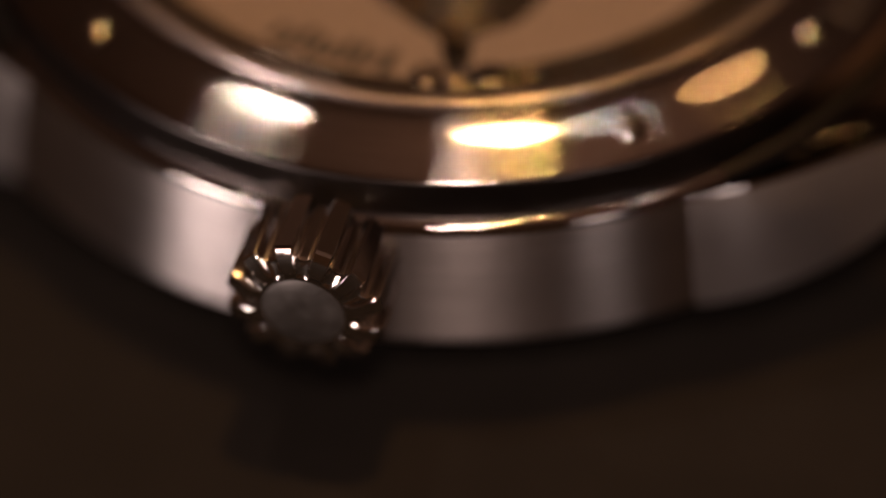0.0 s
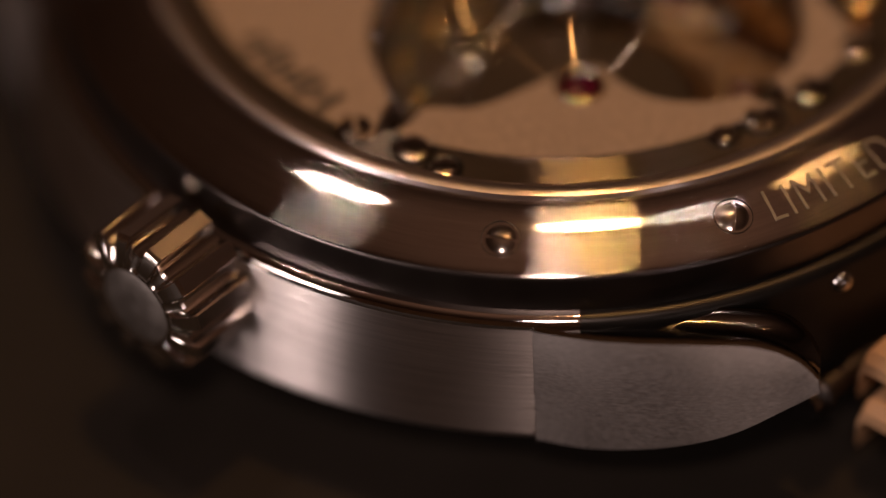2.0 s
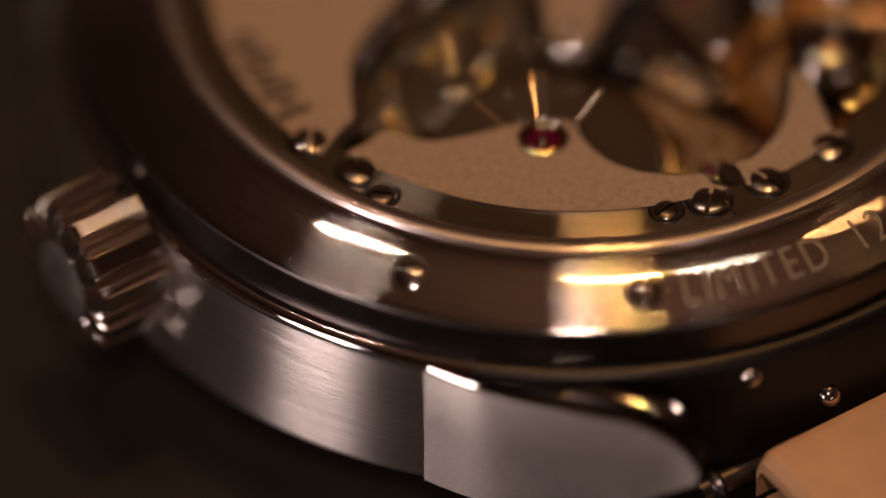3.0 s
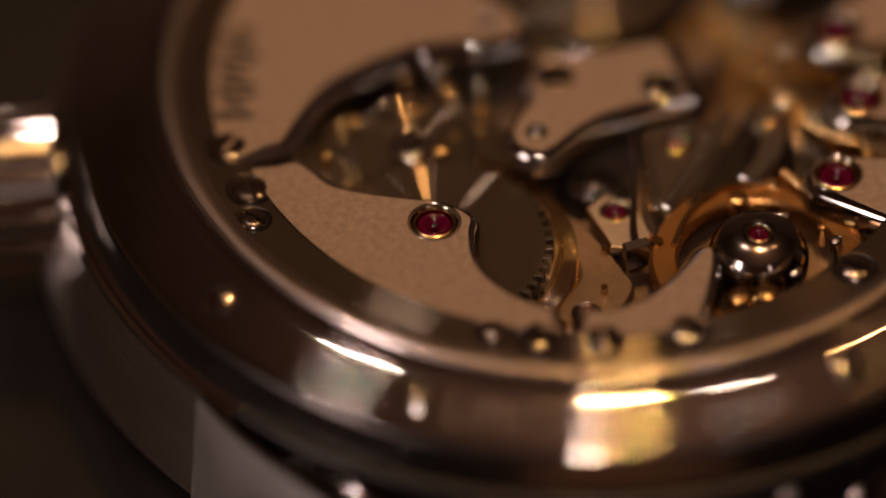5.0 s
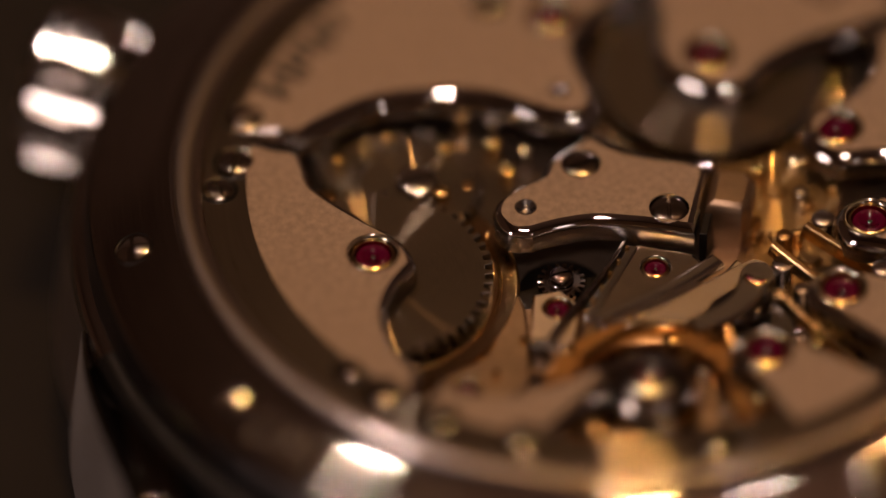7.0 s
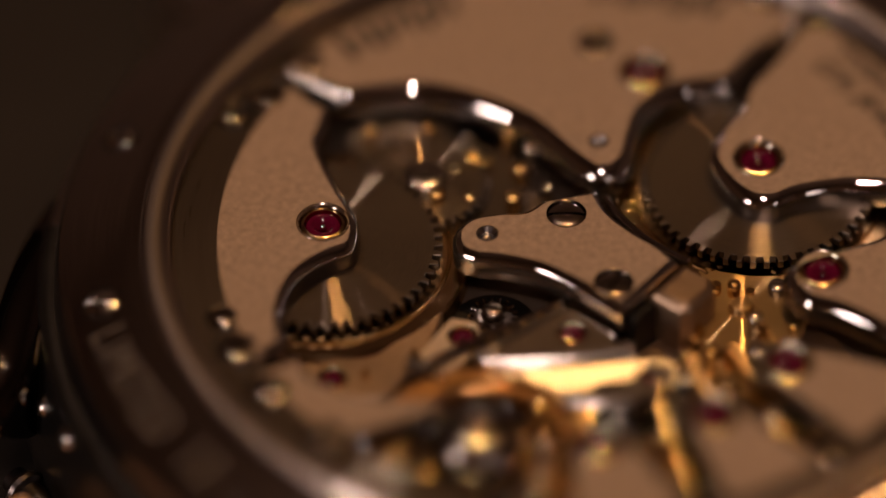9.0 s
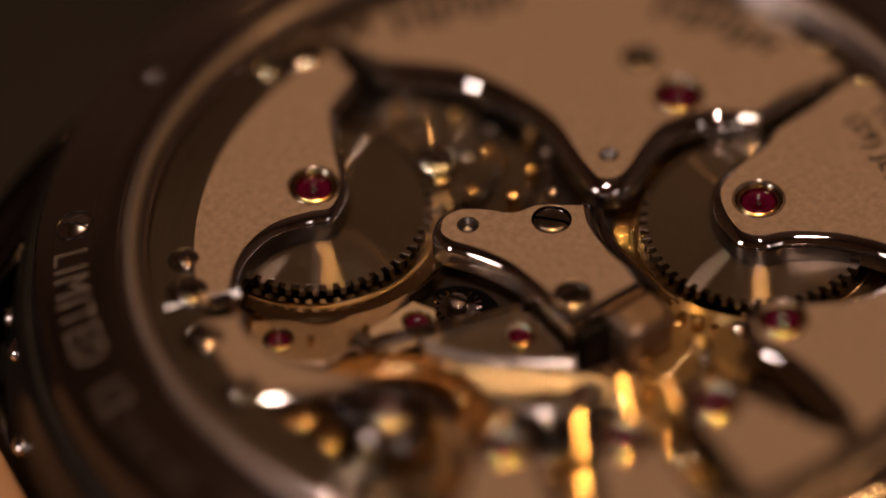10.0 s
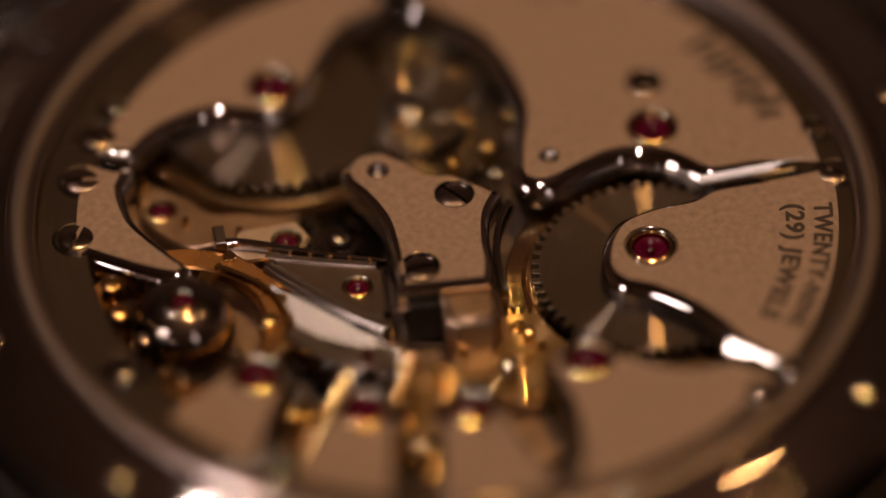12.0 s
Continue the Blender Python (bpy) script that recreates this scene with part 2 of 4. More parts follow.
def toothed(n, tip, root, at=(0, 0), fill=0.5, turn=0.0):
    """The outline of a gear wheel."""
    out = []
    for i in range(n):
        for f, r in ((-0.30, root), (-0.30 * fill - 0.05, tip), (0.30 * fill + 0.05, tip), (0.30, root)):
            a = 2 * math.pi * (i + f) / n + turn
            out.append((at[0] + r * math.cos(a), at[1] + r * math.sin(a)))
    return out


def polar(r, a):
    return r * math.cos(radians(a)), r * math.sin(radians(a))


# ---- table and room ----
def build_room():
    bm = bmesh.new()
    n = 40
    g = [[bm.verts.new((-1600 + 3200 * i / n, -1600 + 3200 * j / n, 0)) for j in range(n + 1)] for i in range(n + 1)]
    for i in range(n):
        for j in range(n):
            bm.faces.new((g[i][j], g[i + 1][j], g[i + 1][j + 1], g[i][j + 1]))
    tagged(part("table_top", bm, TABLE, None), "matt dark brown felt-covered table top", "table top", kind="structure")
    # walls and ceiling are unseen, added for reflections and bounced light
    for name, x, y, sx, sy in (("wall_north", 0, 1650, 3300, 100), ("wall_south", 0, -1650, 3300, 100),
                               ("wall_east", 1650, 0, 100, 3200), ("wall_west", -1650, 0, 100, 3200)):
        bm = bmesh.new()
        bmesh.ops.create_cube(bm, size=1, matrix=Matrix.Translation((x, y, 300)) @ Matrix.Diagonal((sx, sy, 2200, 1)))
        tagged(part(name, bm, WALL, None, smooth=0), "unseen warm brown wall, added for reflections", "wall", kind="structure")
    bm = bmesh.new()
    bmesh.ops.create_cube(bm, size=1, matrix=Matrix.Translation((0, 0, 1450)) @ Matrix.Diagonal((3400, 3400, 100, 1)))
    tagged(part("ceiling", bm, CEILING, None, smooth=0), "unseen warm brown ceiling, added for reflections", "ceiling", kind="structure")


build_room()

# ---- the watch: lies face down, its back up; z = 0 is the bridges' upper face ----
watch = tagged(new("wristwatch"), "steel mechanical wristwatch lying face down, glass back showing its movement", "wristwatch")
watch.location = (0, 0, DECK * MM)


def build_case():
    # middle case: brushed band, polished upper edge
    bm = bmesh.new()
    lathe(bm, mat=(1, 1, 1, 1, 1, 0, 0, 0, 0, 0, 0), profile=[(17.6, -1.8), (18.28, -1.8), (18.42, -1.83), (18.54, -1.9), (18.63, -2.02), (18.68, -2.2), (19.05, -4.2), (19.35, -6.55), (19.1, -6.95), (18.2, -7.1), (17.0, -7.1)], n=192)
    # between the lugs the band's shade is painted in with near-black faces
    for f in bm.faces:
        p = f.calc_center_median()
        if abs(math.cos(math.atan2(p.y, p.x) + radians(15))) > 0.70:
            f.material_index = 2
    part("case_band", bm, [STEEL_BRUSHED, STEEL_POLISHED, SHADE_BLACK], watch, "horizontally brushed steel case band")
    bm = bmesh.new()
    lathe(bm, [(16.0, -7.1), (18.3, -7.1), (18.5, -7.5), (17.6, -8.7), (16.2, -9.5), (15.4, -9.55), (15.4, -7.1)], 160)
    part("front_bezel", bm, STEEL_POLISHED, watch, "polished steel bezel of the dial side")
    # back bezel: a polished inner shoulder, then the turned cone
    bm = bmesh.new()
    prof = [(14.95, 0.30), (15.08, 0.385), (15.25, 0.40), (15.5, 0.375), (15.75, 0.325), (16.0, 0.262), (16.3, 0.178), (16.6, 0.084), (16.9, -0.018), (17.2, -0.128), (17.5, -0.248),
            (17.75, -0.355), (17.86, -0.42), (17.92, -0.50), (17.94, -0.60), (18.02, -1.2), (18.1, -1.86), (17.6, -1.9), (14.95, -1.9)]
    # foot and wall take darkened steel: their shade is in the colour
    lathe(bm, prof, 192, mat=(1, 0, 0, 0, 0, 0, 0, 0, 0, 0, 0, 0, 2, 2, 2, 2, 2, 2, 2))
    bezel = part("back_bezel", bm, [STEEL_TURNED, STEEL_POLISHED, STEEL_SHADED], watch, "conical steel back bezel with fine circular brushing")
    bm = bmesh.new()
    lathe(bm, [(13.98, 0.12), (14.05, 0.3), (14.2, 0.44), (14.42, 0.53), (14.66, 0.55), (14.86, 0.5), (14.95, 0.36), (15.0, -0.4), (13.98, -0.6)], 192)
    part("crystal_rim", bm, STEEL_SOFT, watch, "rounded satin rim of the sapphire back")
    return bezel


bezel = build_case()


def screw_mesh(bm, r, top, depth=0.4, rise=0.12, power=2.0, slot=0.16, turn=0.0):
    """A slotted screw head, domed by rise; a high power leaves it flat with a rounded edge."""
    e, s = 0.012, slot / 2
    xs = [-0.999 * r, -0.92 * r, -0.78 * r, -0.6 * r, -0.4 * r, -s - e, -s + e, s - e, s + e, 0.4 * r, 0.6 * r, 0.78 * r, 0.92 * r, 0.999 * r]
    c, q = math.cos(radians(turn)), math.sin(radians(turn))
    rows, m = [], 14
    for x in xs:
        y1 = math.sqrt(r * r - x * x)
        row = []
        for k in range(m + 1):
            y = y1 * math.sin(math.pi * (k / m - 0.5))
            z = top - rise * (math.hypot(x, y) / r) ** power - (0.16 if abs(x) < s else 0)
            row.append(bm.verts.new((x * c - y * q, x * q + y * c, z)))
        rows.append(row)
    for a, b in zip(rows, rows[1:]):
        for k in range(m):
            bm.faces.new((a[k], b[k], b[k + 1], a[k + 1]))
    edge = [row[0] for row in rows] + rows[-1][1:] + [row[-1] for row in rows[-2::-1]] + rows[0][-2:0:-1]
    low = [bm.verts.new((v.co.x, v.co.y, top - depth)) for v in edge]
    for k in range(len(edge)):
        bm.faces.new((low[k], low[(k + 1) % len(low)], edge[(k + 1) % len(edge)], edge[k]))
    bmesh.ops.recalc_face_normals(bm, faces=bm.faces)
    return bm


def build_bezel_screws():
    first = None
    for a in (-69, -141, -41, 11, 39, 111, 139, 191):
        x, y = polar(16.6, a)
        if first is None:
            bm = bmesh.new()
            # the near-black collar puts the sink's shade into the colour
            lathe(bm, [(0.61, -0.14), (0.63, -0.10), (0.67, 0.008), (0.69, 0.006), (0.70, -0.15), (0.61, -0.2)], 28, mat=1)
            screw_mesh(bm, 0.60, 0.10, 0.35, 0.15, 2.0, 0.11)
            first = part("bezel_screw", bm, [SCREW, SHADE_BLACK], bezel, "polished slotted screw")
            o = first
        else:
            o = again(first, "bezel_screw", x, y, -0.10, a * 3.7 % 180, bezel)
        tilt = Matrix.Rotation(radians(17.5), 4, Vector((-math.sin(radians(a)), math.cos(radians(a)), 0)))
        o.matrix_basis = Matrix.Translation((x * MM, y * MM, 0.10 * MM)) @ tilt @ Matrix.Rotation(radians(a * 3.7 % 180), 4, "Z")


build_bezel_screws()


def letters(text, size, spacing=1.0, bold=-0.012):
    """A text's mesh from the built-in font, flat, in mm."""
    cu = bpy.data.curves.new("text", "FONT")
    cu.body, cu.size, cu.space_character, cu.resolution_u = text, size, spacing, 3
    cu.extrude, cu.align_x, cu.align_y = 0.015, "CENTER", "CENTER"
    cu.offset = bold * size
    ob = bpy.data.objects.new("text", cu)
    me = bpy.data.meshes.new_from_object(ob)
    bpy.data.objects.remove(ob)
    bm = bmesh.new()
    bm.from_mesh(me)
    bpy.data.meshes.remove(me)
    return bm


def cone_z(r):
    return 0.288 - (r - 15.9) * 0.26 - (r - 15.9) ** 2 * 0.047


def build_engraving():
    bm = letters("LIMITED", 1.75, 1.15)
    w = max(v.co.x for v in bm.verts) - min(v.co.x for v in bm.verts)
    k = 16.7 * radians(18.0) / w
    for v in bm.verts:
        a = radians(-27.6) + v.co.x * k / 16.7
        r = 16.72 - v.co.y
        v.co = (r * math.cos(a), r * math.sin(a), cone_z(r) + 0.012 + v.co.z)
    part("engraving", bm, ENGRAVED, bezel, "engraved word in the back bezel", smooth=0)
    bm = letters("12", 1.75, 1.1)
    w = max(v.co.x for v in bm.verts) - min(v.co.x for v in bm.verts)
    k = 16.7 * radians(4.2) / w
    for v in bm.verts:
        a = radians(-12.4) + v.co.x * k / 16.7
        r = 16.72 - v.co.y
        v.co = (r * math.cos(a), r * math.sin(a), cone_z(r) + 0.012 + v.co.z)
    part("engraving", bm, ENGRAVED, bezel, "engraved number in the back bezel", smooth=0)
    # further along the writing cannot be read: plain bars
    for k, a in enumerate((-7.0, -4.6, -2.2, 1.2, 3.6)):
        bm = bmesh.new()
        plate(bm, arc(17.15, a - 0.13, a + 0.13, 3) + arc(16.4, a + 0.13, a - 0.13, 3), 0.0, -0.02, 0.01, mats=(0, 0, 0))
        for v in bm.verts:
            v.co.z += cone_z(math.hypot(v.co.x, v.co.y)) + 0.03
        part("engraved_bar", bm, ENGRAVED, bezel)


build_engraving()


def build_crown():
    c = new("crown")
    c.parent = watch
    tagged(c, "fluted polished steel winding crown")
    ax, ay = polar(1, -104.5)
    x, y = polar(18.35, -104.5)
    # crown space: z runs outwards along the stem
    c.matrix_basis = Matrix.Translation((x * MM, y * MM, -3.5 * MM)) @ Vector((ax, ay, 0)).to_track_quat("Z", "Y").to_matrix().to_4x4()
    n = 12
    steps = ((0.0, 2.34), (0.12, 2.36), (0.20, 2.46), (0.24, 2.66), (0.27, 2.79), (0.30, 2.84), (0.40, 2.829), (0.5, 2.825), (0.60, 2.829), (0.70, 2.84), (0.73, 2.79), (0.76, 2.66), (0.80, 2.46), (0.88, 2.36))
    # the flutes run over the edge and end as petals round the flat face
    levels = ((0.3, 0.94, 0.0), (0.42, 1.0, 0.0), (2.95, 1.0, 0.0), (3.08, 0.975, 0.0), (3.2, 0.92, 0.05), (3.34, 0.78, 0.2), (3.38, 0.68, 0.6), (3.3, 0.62, 1.0))
    bm = bmesh.new()
    loops = []
    for z, k, round_ in levels:
        loop = []
        for i in range(n):
            for u, r in steps:
                a, q = 2 * math.pi * (i + u) / n, (r + (2.62 - r) * round_) * k
                loop.append(bm.verts.new((q * math.cos(a), q * math.sin(a), z - 0.3 * (2.845 - r) * (0 < round_ < 1))))
        loops.append(loop)
    for p, q in zip(loops, loops[1:]):
        for i in range(len(p)):
            bm.faces.new((p[i], p[(i + 1) % len(p)], q[(i + 1) % len(p)], q[i]))
    bm.faces.new(loops[0][::-1])
    bm.faces.new(loops[-1])
    part("fluted_body", bm, CROWN, c, smooth=24)
    bm = bmesh.new()
    lathe(bm, [(0.001, 3.46), (0.5, 3.45), (1.0, 3.41), (1.4, 3.34), (1.58, 3.26), (1.64, 3.15), (0.001, 3.1)], 40, closed=False)
    part("cap", bm, CAP, c, "flat satin crown face")
    bm = bmesh.new()
    lathe(bm, [(0.001, 0.4), (1.7, 0.4), (1.7, -0.9), (0.001, -0.9)], 32, closed=False)
    part("neck", bm, STEEL_DARK, c)


build_crown()


def stations(values, n=5):
    """Smooth steps through a few values."""
    return [q[0] for q in spline([(v, 0) for v in values], n)]


def build_lug(sign, end):
    """One lug: brushed side face, hollow polished upper side, tip bent towards the wrist. u runs along the strap, v across."""
    ou, ov = stations((12.05, 13.7, 15.3, 16.8, 18.1, 19.2, 20.0)), stations((-14.38, -13.5, -12.35, -11.05, -9.8, -8.95, -8.6))
    lu, lv = stations((12.62, 14.2, 15.7, 17.1, 18.3, 19.4, 20.15)), stations((-14.8, -14.0, -13.05, -12.0, -10.85, -9.5, -8.7))
    iu, iv = stations((13.0, 14.3, 15.5, 16.7, 17.7, 18.6, 19.2)), stations((-12.0, -10.9, -9.7, -8.6, -7.8, -7.5, -7.5))
    ot, ob = stations((-2.0, -1.95, -1.92, -1.95, -2.1, -2.6, -3.3)), stations((-6.75, -6.7, -6.45, -6.05, -5.5, -4.6, -3.9))
    it, ib = stations((-2.1, -2.05, -2.0, -2.05, -2.2, -2.7, -3.4)), stations((-6.9, -6.8, -6.4, -5.8, -5.1, -4.4, -3.9))
    bm = bmesh.new()
    rows = []
    for k in range(len(ou)):
        O, I = Vector((ou[k], ov[k])), Vector((iu[k], iv[k]))
        low = Vector((lu[k], lv[k]))
        pts = [(low, ob[k]), (O.lerp(low, 0.5), (ob[k] + ot[k]) / 2), (O, ot[k] - 0.16), (O.lerp(I, 0.06), ot[k])]
        for f in (0.12, 0.25, 0.4, 0.55, 0.7, 0.84):
            pts.append((O.lerp(I, f), ot[k] + (it[k] - ot[k]) * f - 0.34 * 4 * f * (1 - f)))
        pts += [(I.lerp(O, 0.08), it[k]), (I, it[k] - 0.12), (I, ib[k])]
        rows.append([bm.verts.new((p.x, p.y * sign, z)) for p, z in pts])
    for a, b in zip(rows, rows[1:]):
        for k in range(len(a)):
            f = bm.faces.new((a[k], b[k], b[(k + 1) % len(a)], a[(k + 1) % len(a)]))
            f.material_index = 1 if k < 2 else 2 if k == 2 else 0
    bm.faces.new(rows[0]).material_index = 1
    bm.faces.new(rows[-1][::-1])
    bmesh.ops.recalc_face_normals(bm, faces=bm.faces)
    bmesh.ops.rotate(bm, cent=(0, 0, 0), matrix=Matrix.Rotation(radians(-15 + end), 3, "Z"), verts=bm.verts)
    # upper faces take near-black lug steel: dark reflections are put into the colour
    part("lug", bm, [LUG_TOP_SHADED, STEEL_LUG, STEEL_POLISHED], watch, "steel lug, brushed at the side, polished above", smooth=30)


for end in (0, 180):
    for sign in (1, -1):
        build_lug(sign, end)


def build_strap(end):
    s = new("strap")
    s.parent = watch
    tagged(s, "tan leather strap, lining side up")
    for layer, half, drop, back in (("lining", 5.7, 0.0, 0.0), ("outer_leather", 6.4, 1.5, 0.6)):
        bm = bmesh.new()
        top = spline([(19.45, -6.0), (19.5, -5.0), (20.1, -4.5), (22.9, -4.8), (27.0, -7.0), (33.0, -8.4), (60.0, -8.6)], 5)
        rows = []
        for u, z in top:
            rows.append([bm.verts.new((u + back, v, max(z - dz - drop, -9.5 + 0.6 - dz * 0.6))) for v, dz in ((-half, 0.45), (0.3 - half, 0.05), (0.7 - half, 0.0), (half - 0.7, 0.0), (half - 0.3, 0.05), (half, 0.45), (half, 0.95), (-half, 0.95))])
        for a, b in zip(rows, rows[1:]):
            for k in range(8):
                bm.faces.new((a[k], b[k], b[(k + 1) % 8], a[(k + 1) % 8]))
        bm.faces.new(rows[0])
        bm.faces.new(rows[-1][::-1])
        bmesh.ops.recalc_face_normals(bm, faces=bm.faces)
        bmesh.ops.rotate(bm, cent=(0, 0, 0), matrix=Matrix.Rotation(radians(-15 + end), 3, "Z"), verts=bm.verts)
        part(layer, bm, LEATHER, s)
    bm = bmesh.new()
    lathe(bm, [(0.001, -7.6), (0.5, -7.6), (0.5, -7.2), (0.72, -7.1), (0.78, -6.95), (0.72, -6.8), (0.5, -6.7), (0.5, 6.7), (0.72, 6.8), (0.78, 6.95), (0.72, 7.1), (0.5, 7.2), (0.5, 7.6), (0.001, 7.6)], 24, closed=False)
    bmesh.ops.rotate(bm, cent=(0, 0, 0), matrix=Matrix.Rotation(radians(90), 3, "X"), verts=bm.verts)
    bmesh.ops.translate(bm, vec=(18.7, 0, -6.4), verts=bm.verts)
    bmesh.ops.rotate(bm, cent=(0, 0, 0), matrix=Matrix.Rotation(radians(-15 + end), 3, "Z"), verts=bm.verts)
    # the bar's shade too is put into its steel's colour
    part("spring_bar", bm, STEEL_SHADED, s, "polished steel spring bar between the lugs")


build_strap(0)
build_strap(180)

# ---- the movement ----
JEWELS = {"A": (4.89, -7.39), "B": (-6.64, 2.67), "C": (-7.78, -3.05), "H": (-3.55, 7.56), "F": (4.21, 8.56), "G": (0.74, 9.15),
          "I": (7.47, 6.40), "D": (3.4, 2.12), "K": (9.4, -3.5), "E": (5.4, -0.97)}


def jewel_meshes():
    bm = bmesh.new()
    lathe(bm, [(0.93, 0.012), (0.91, 0.03), (0.885, 0.012), (0.805, -0.05), (0.79, -0.14), (0.775, -0.105), (0.745, -0.086), (0.71, -0.0745), (0.68, -0.066), (0.645, -0.058), (0.638, -0.11), (0.635, -0.5), (0.93, -0.5)], 40, mat=(0, 0, 0, 0, 1, 1, 1, 1, 1, 1, 1, 0, 0))
    setting = part("jewel_setting", bm, [STEEL_RIM, GILT_RIM], None, "polished countersunk setting", smooth=50)
    bm = bmesh.new()
    lathe(bm, [(0.10, -0.42), (0.16, -0.34), (0.26, -0.24), (0.38, -0.13), (0.46, -0.09), (0.54, -0.11), (0.60, -0.19), (0.635, -0.3), (0.64, -0.5), (0.10, -0.5)], 32)
    stone = part("jewel", bm, RUBY, None, "domed red bearing jewel", smooth=70)
    bm = bmesh.new()
    lathe(bm, [(0.001, -0.14), (0.07, -0.15), (0.095, -0.22), (0.095, -0.5), (0.001, -0.5)], 14, closed=False)
    pivot = part("pivot", bm, STEEL_POLISHED, None, smooth=70)
    return setting, stone, pivot


SETTING = jewel_meshes()


def put_jewel(parent, x, y, z=0.0, scale=1.0):
    for k, src in enumerate(SETTING):
        o = again(src, src.name.split(".")[0], x, y, z, 0, parent)
        o.scale = (scale, scale, scale)


def put_screw(parent, x, y, z=0.0, turn=0.0, r=0.62, name="screw"):
    bm = bmesh.new()
    screw_mesh(bm, r, 0.03, 0.45, 0.10, 5.0, 0.11 * r / 0.62, turn)
    o = part(name, bm, SCREW_DARK, parent, "polished slotted steel screw")
    o.location = (x * MM, y * MM, z * MM)
    return o


OUTLINES = []
BRIDGE = (FROSTED, STEEL_POLISHED, STEEL_DARK)


def bridge(name, outline, top=0.0, bottom=-1.0, w=0.26, jewels=(), screws=(), holes=(), flush=13.4, wall=None, label="frosted sand-coloured bridge with polished bevels"):
    bm = bmesh.new()
    OUTLINES.append(clean(outline))
    hs = [(*JEWELS[j], 0.86) for j in jewels] + [(x, y, r + 0.04) for x, y, r in screws] + list(holes)
    plate(bm, outline, top, bottom, w, hs, flush=flush)
    ob = part(name, bm, (*BRIDGE[:2], wall or BRIDGE[2]), watch, label)
    for j in jewels:
        put_jewel(ob, *JEWELS[j], top)
    for x, y, r in holes:
        bm = bmesh.new()
        lathe(bm, [(0.05, -0.30), (r * 0.45, -0.26), (r * 0.55, -0.14), (r * 0.95, 0.01), (r * 1.08, 0.012), (r * 1.08, -0.45), (0.05, -0.45)], 24)
        o = part("steady_pin", bm, STEEL_DARK, ob, "countersunk steel steady pin")
        o.location = (x * MM, y * MM, top * MM)
    for k, (x, y, r) in enumerate(screws):
        put_screw(ob, x, y, top - 0.03, 37 + 61 * k, r)
    return ob


def build_movement():
    bm = bmesh.new()
    lathe(bm, [(0.001, -2.6), (14.3, -2.6), (14.3, -3.2), (0.001, -3.2)], 96, closed=False)
    part("base_plate", bm, PLATE_DARK, watch, "dark grained base plate of the movement")
    bm = bmesh.new()
    lathe(bm, [(12.3, -0.13), (12.38, -0.09), (14.35, -0.09), (14.35, -2.6), (12.3, -2.6)], 160)
    part("movement_ring", bm, RING, watch, "dark stepped ring round the movement")

    under = spline([(10.9, -4.4), (11.8, 0.0), (11.2, 4.5), (8.6, 8.0), (4.0, 9.5), (-2.0, 10.0), (-3.0, 7.0), (-2.4, 4.5), (-0.5, 4.0), (2.0, 3.4),
                    (2.5, 1.4), (4.3, -0.1), (4.6, -2.0), (5.4, -3.2), (8.0, -4.6), (10.9, -4.4)], 4)
    bm = bmesh.new()
    plate(bm, under, -2.15, -2.6, 0.08, mats=(0, 0, 0))
    part("lower_plate", bm, GILT_SATIN, watch, "satin gilt lower plate under the levers")
    R = 12.5
    a = spline([(0.15, -11.6), (0.22, -10.75), (1.0, -10.25), (1.8, -9.9), (2.5, -9.0), (3.15, -7.9), (3.8, -6.75), (4.5, -6.1), (5.2, -5.85), (6.0, -6.2),
                (7.1, -6.45), (8.2, -6.25), (9.2, -5.7), (10.1, -4.85), (10.9, -4.95)]) + arc(R, -23.8, -89, 30)
    bridge("gear_bridge", a, w=0.34, jewels="A", flush=12.42)
    t = spline([(-0.2, -11.6), (-0.3, -10.8), (-1.25, -9.85), (-2.4, -8.5), (-3.0, -6.7), (-3.2, -4.8), (-2.7, -2.7), (-2.6, -1.4), (-3.3, -0.78),
                (-4.2, -0.85), (-5.3, -1.4), (-6.5, -1.8), (-7.8, -1.5), (-8.9, -0.5), (-9.5, -0.25), (-11.0, -0.3)]) + arc(13.2, 181.2, 269, 40)
    bridge("barrel_bridge", t, w=0.48, flush=13.12, jewels="C", screws=[(-7.95, -5.35, 0.62)], holes=[(-4.0, -2.25, 0.32)])
    b = spline([(-11.0, 0.0), (-9.3, 0.1), (-8.4, 0.5), (-7.0, 0.66), (-5.75, 1.15), (-5.05, 2.2), (-4.8, 3.5), (-5.3, 4.35), (-6.2, 4.8),
                (-7.35, 5.8), (-8.1, 6.85), (-8.55, 7.75), (-9.1, 8.4)]) + arc(13.5, 137, 180, 24)
    bridge("wheel_bridge", b, w=0.38, jewels="B")
    h = spline([(-9.3, 8.9), (-8.5, 8.25), (-7.3, 8.3), (-6.1, 8.05), (-4.75, 7.2), (-3.8, 6.6), (-3.0, 6.45), (-2.3, 6.9), (-2.0, 7.9), (-2.3, 9.0), (-2.4, 10.4),
                (-2.25, 12.0)]) + arc(13.5, 99, 135.5, 20)
    bridge("train_bridge", h, w=0.4, jewels="H")
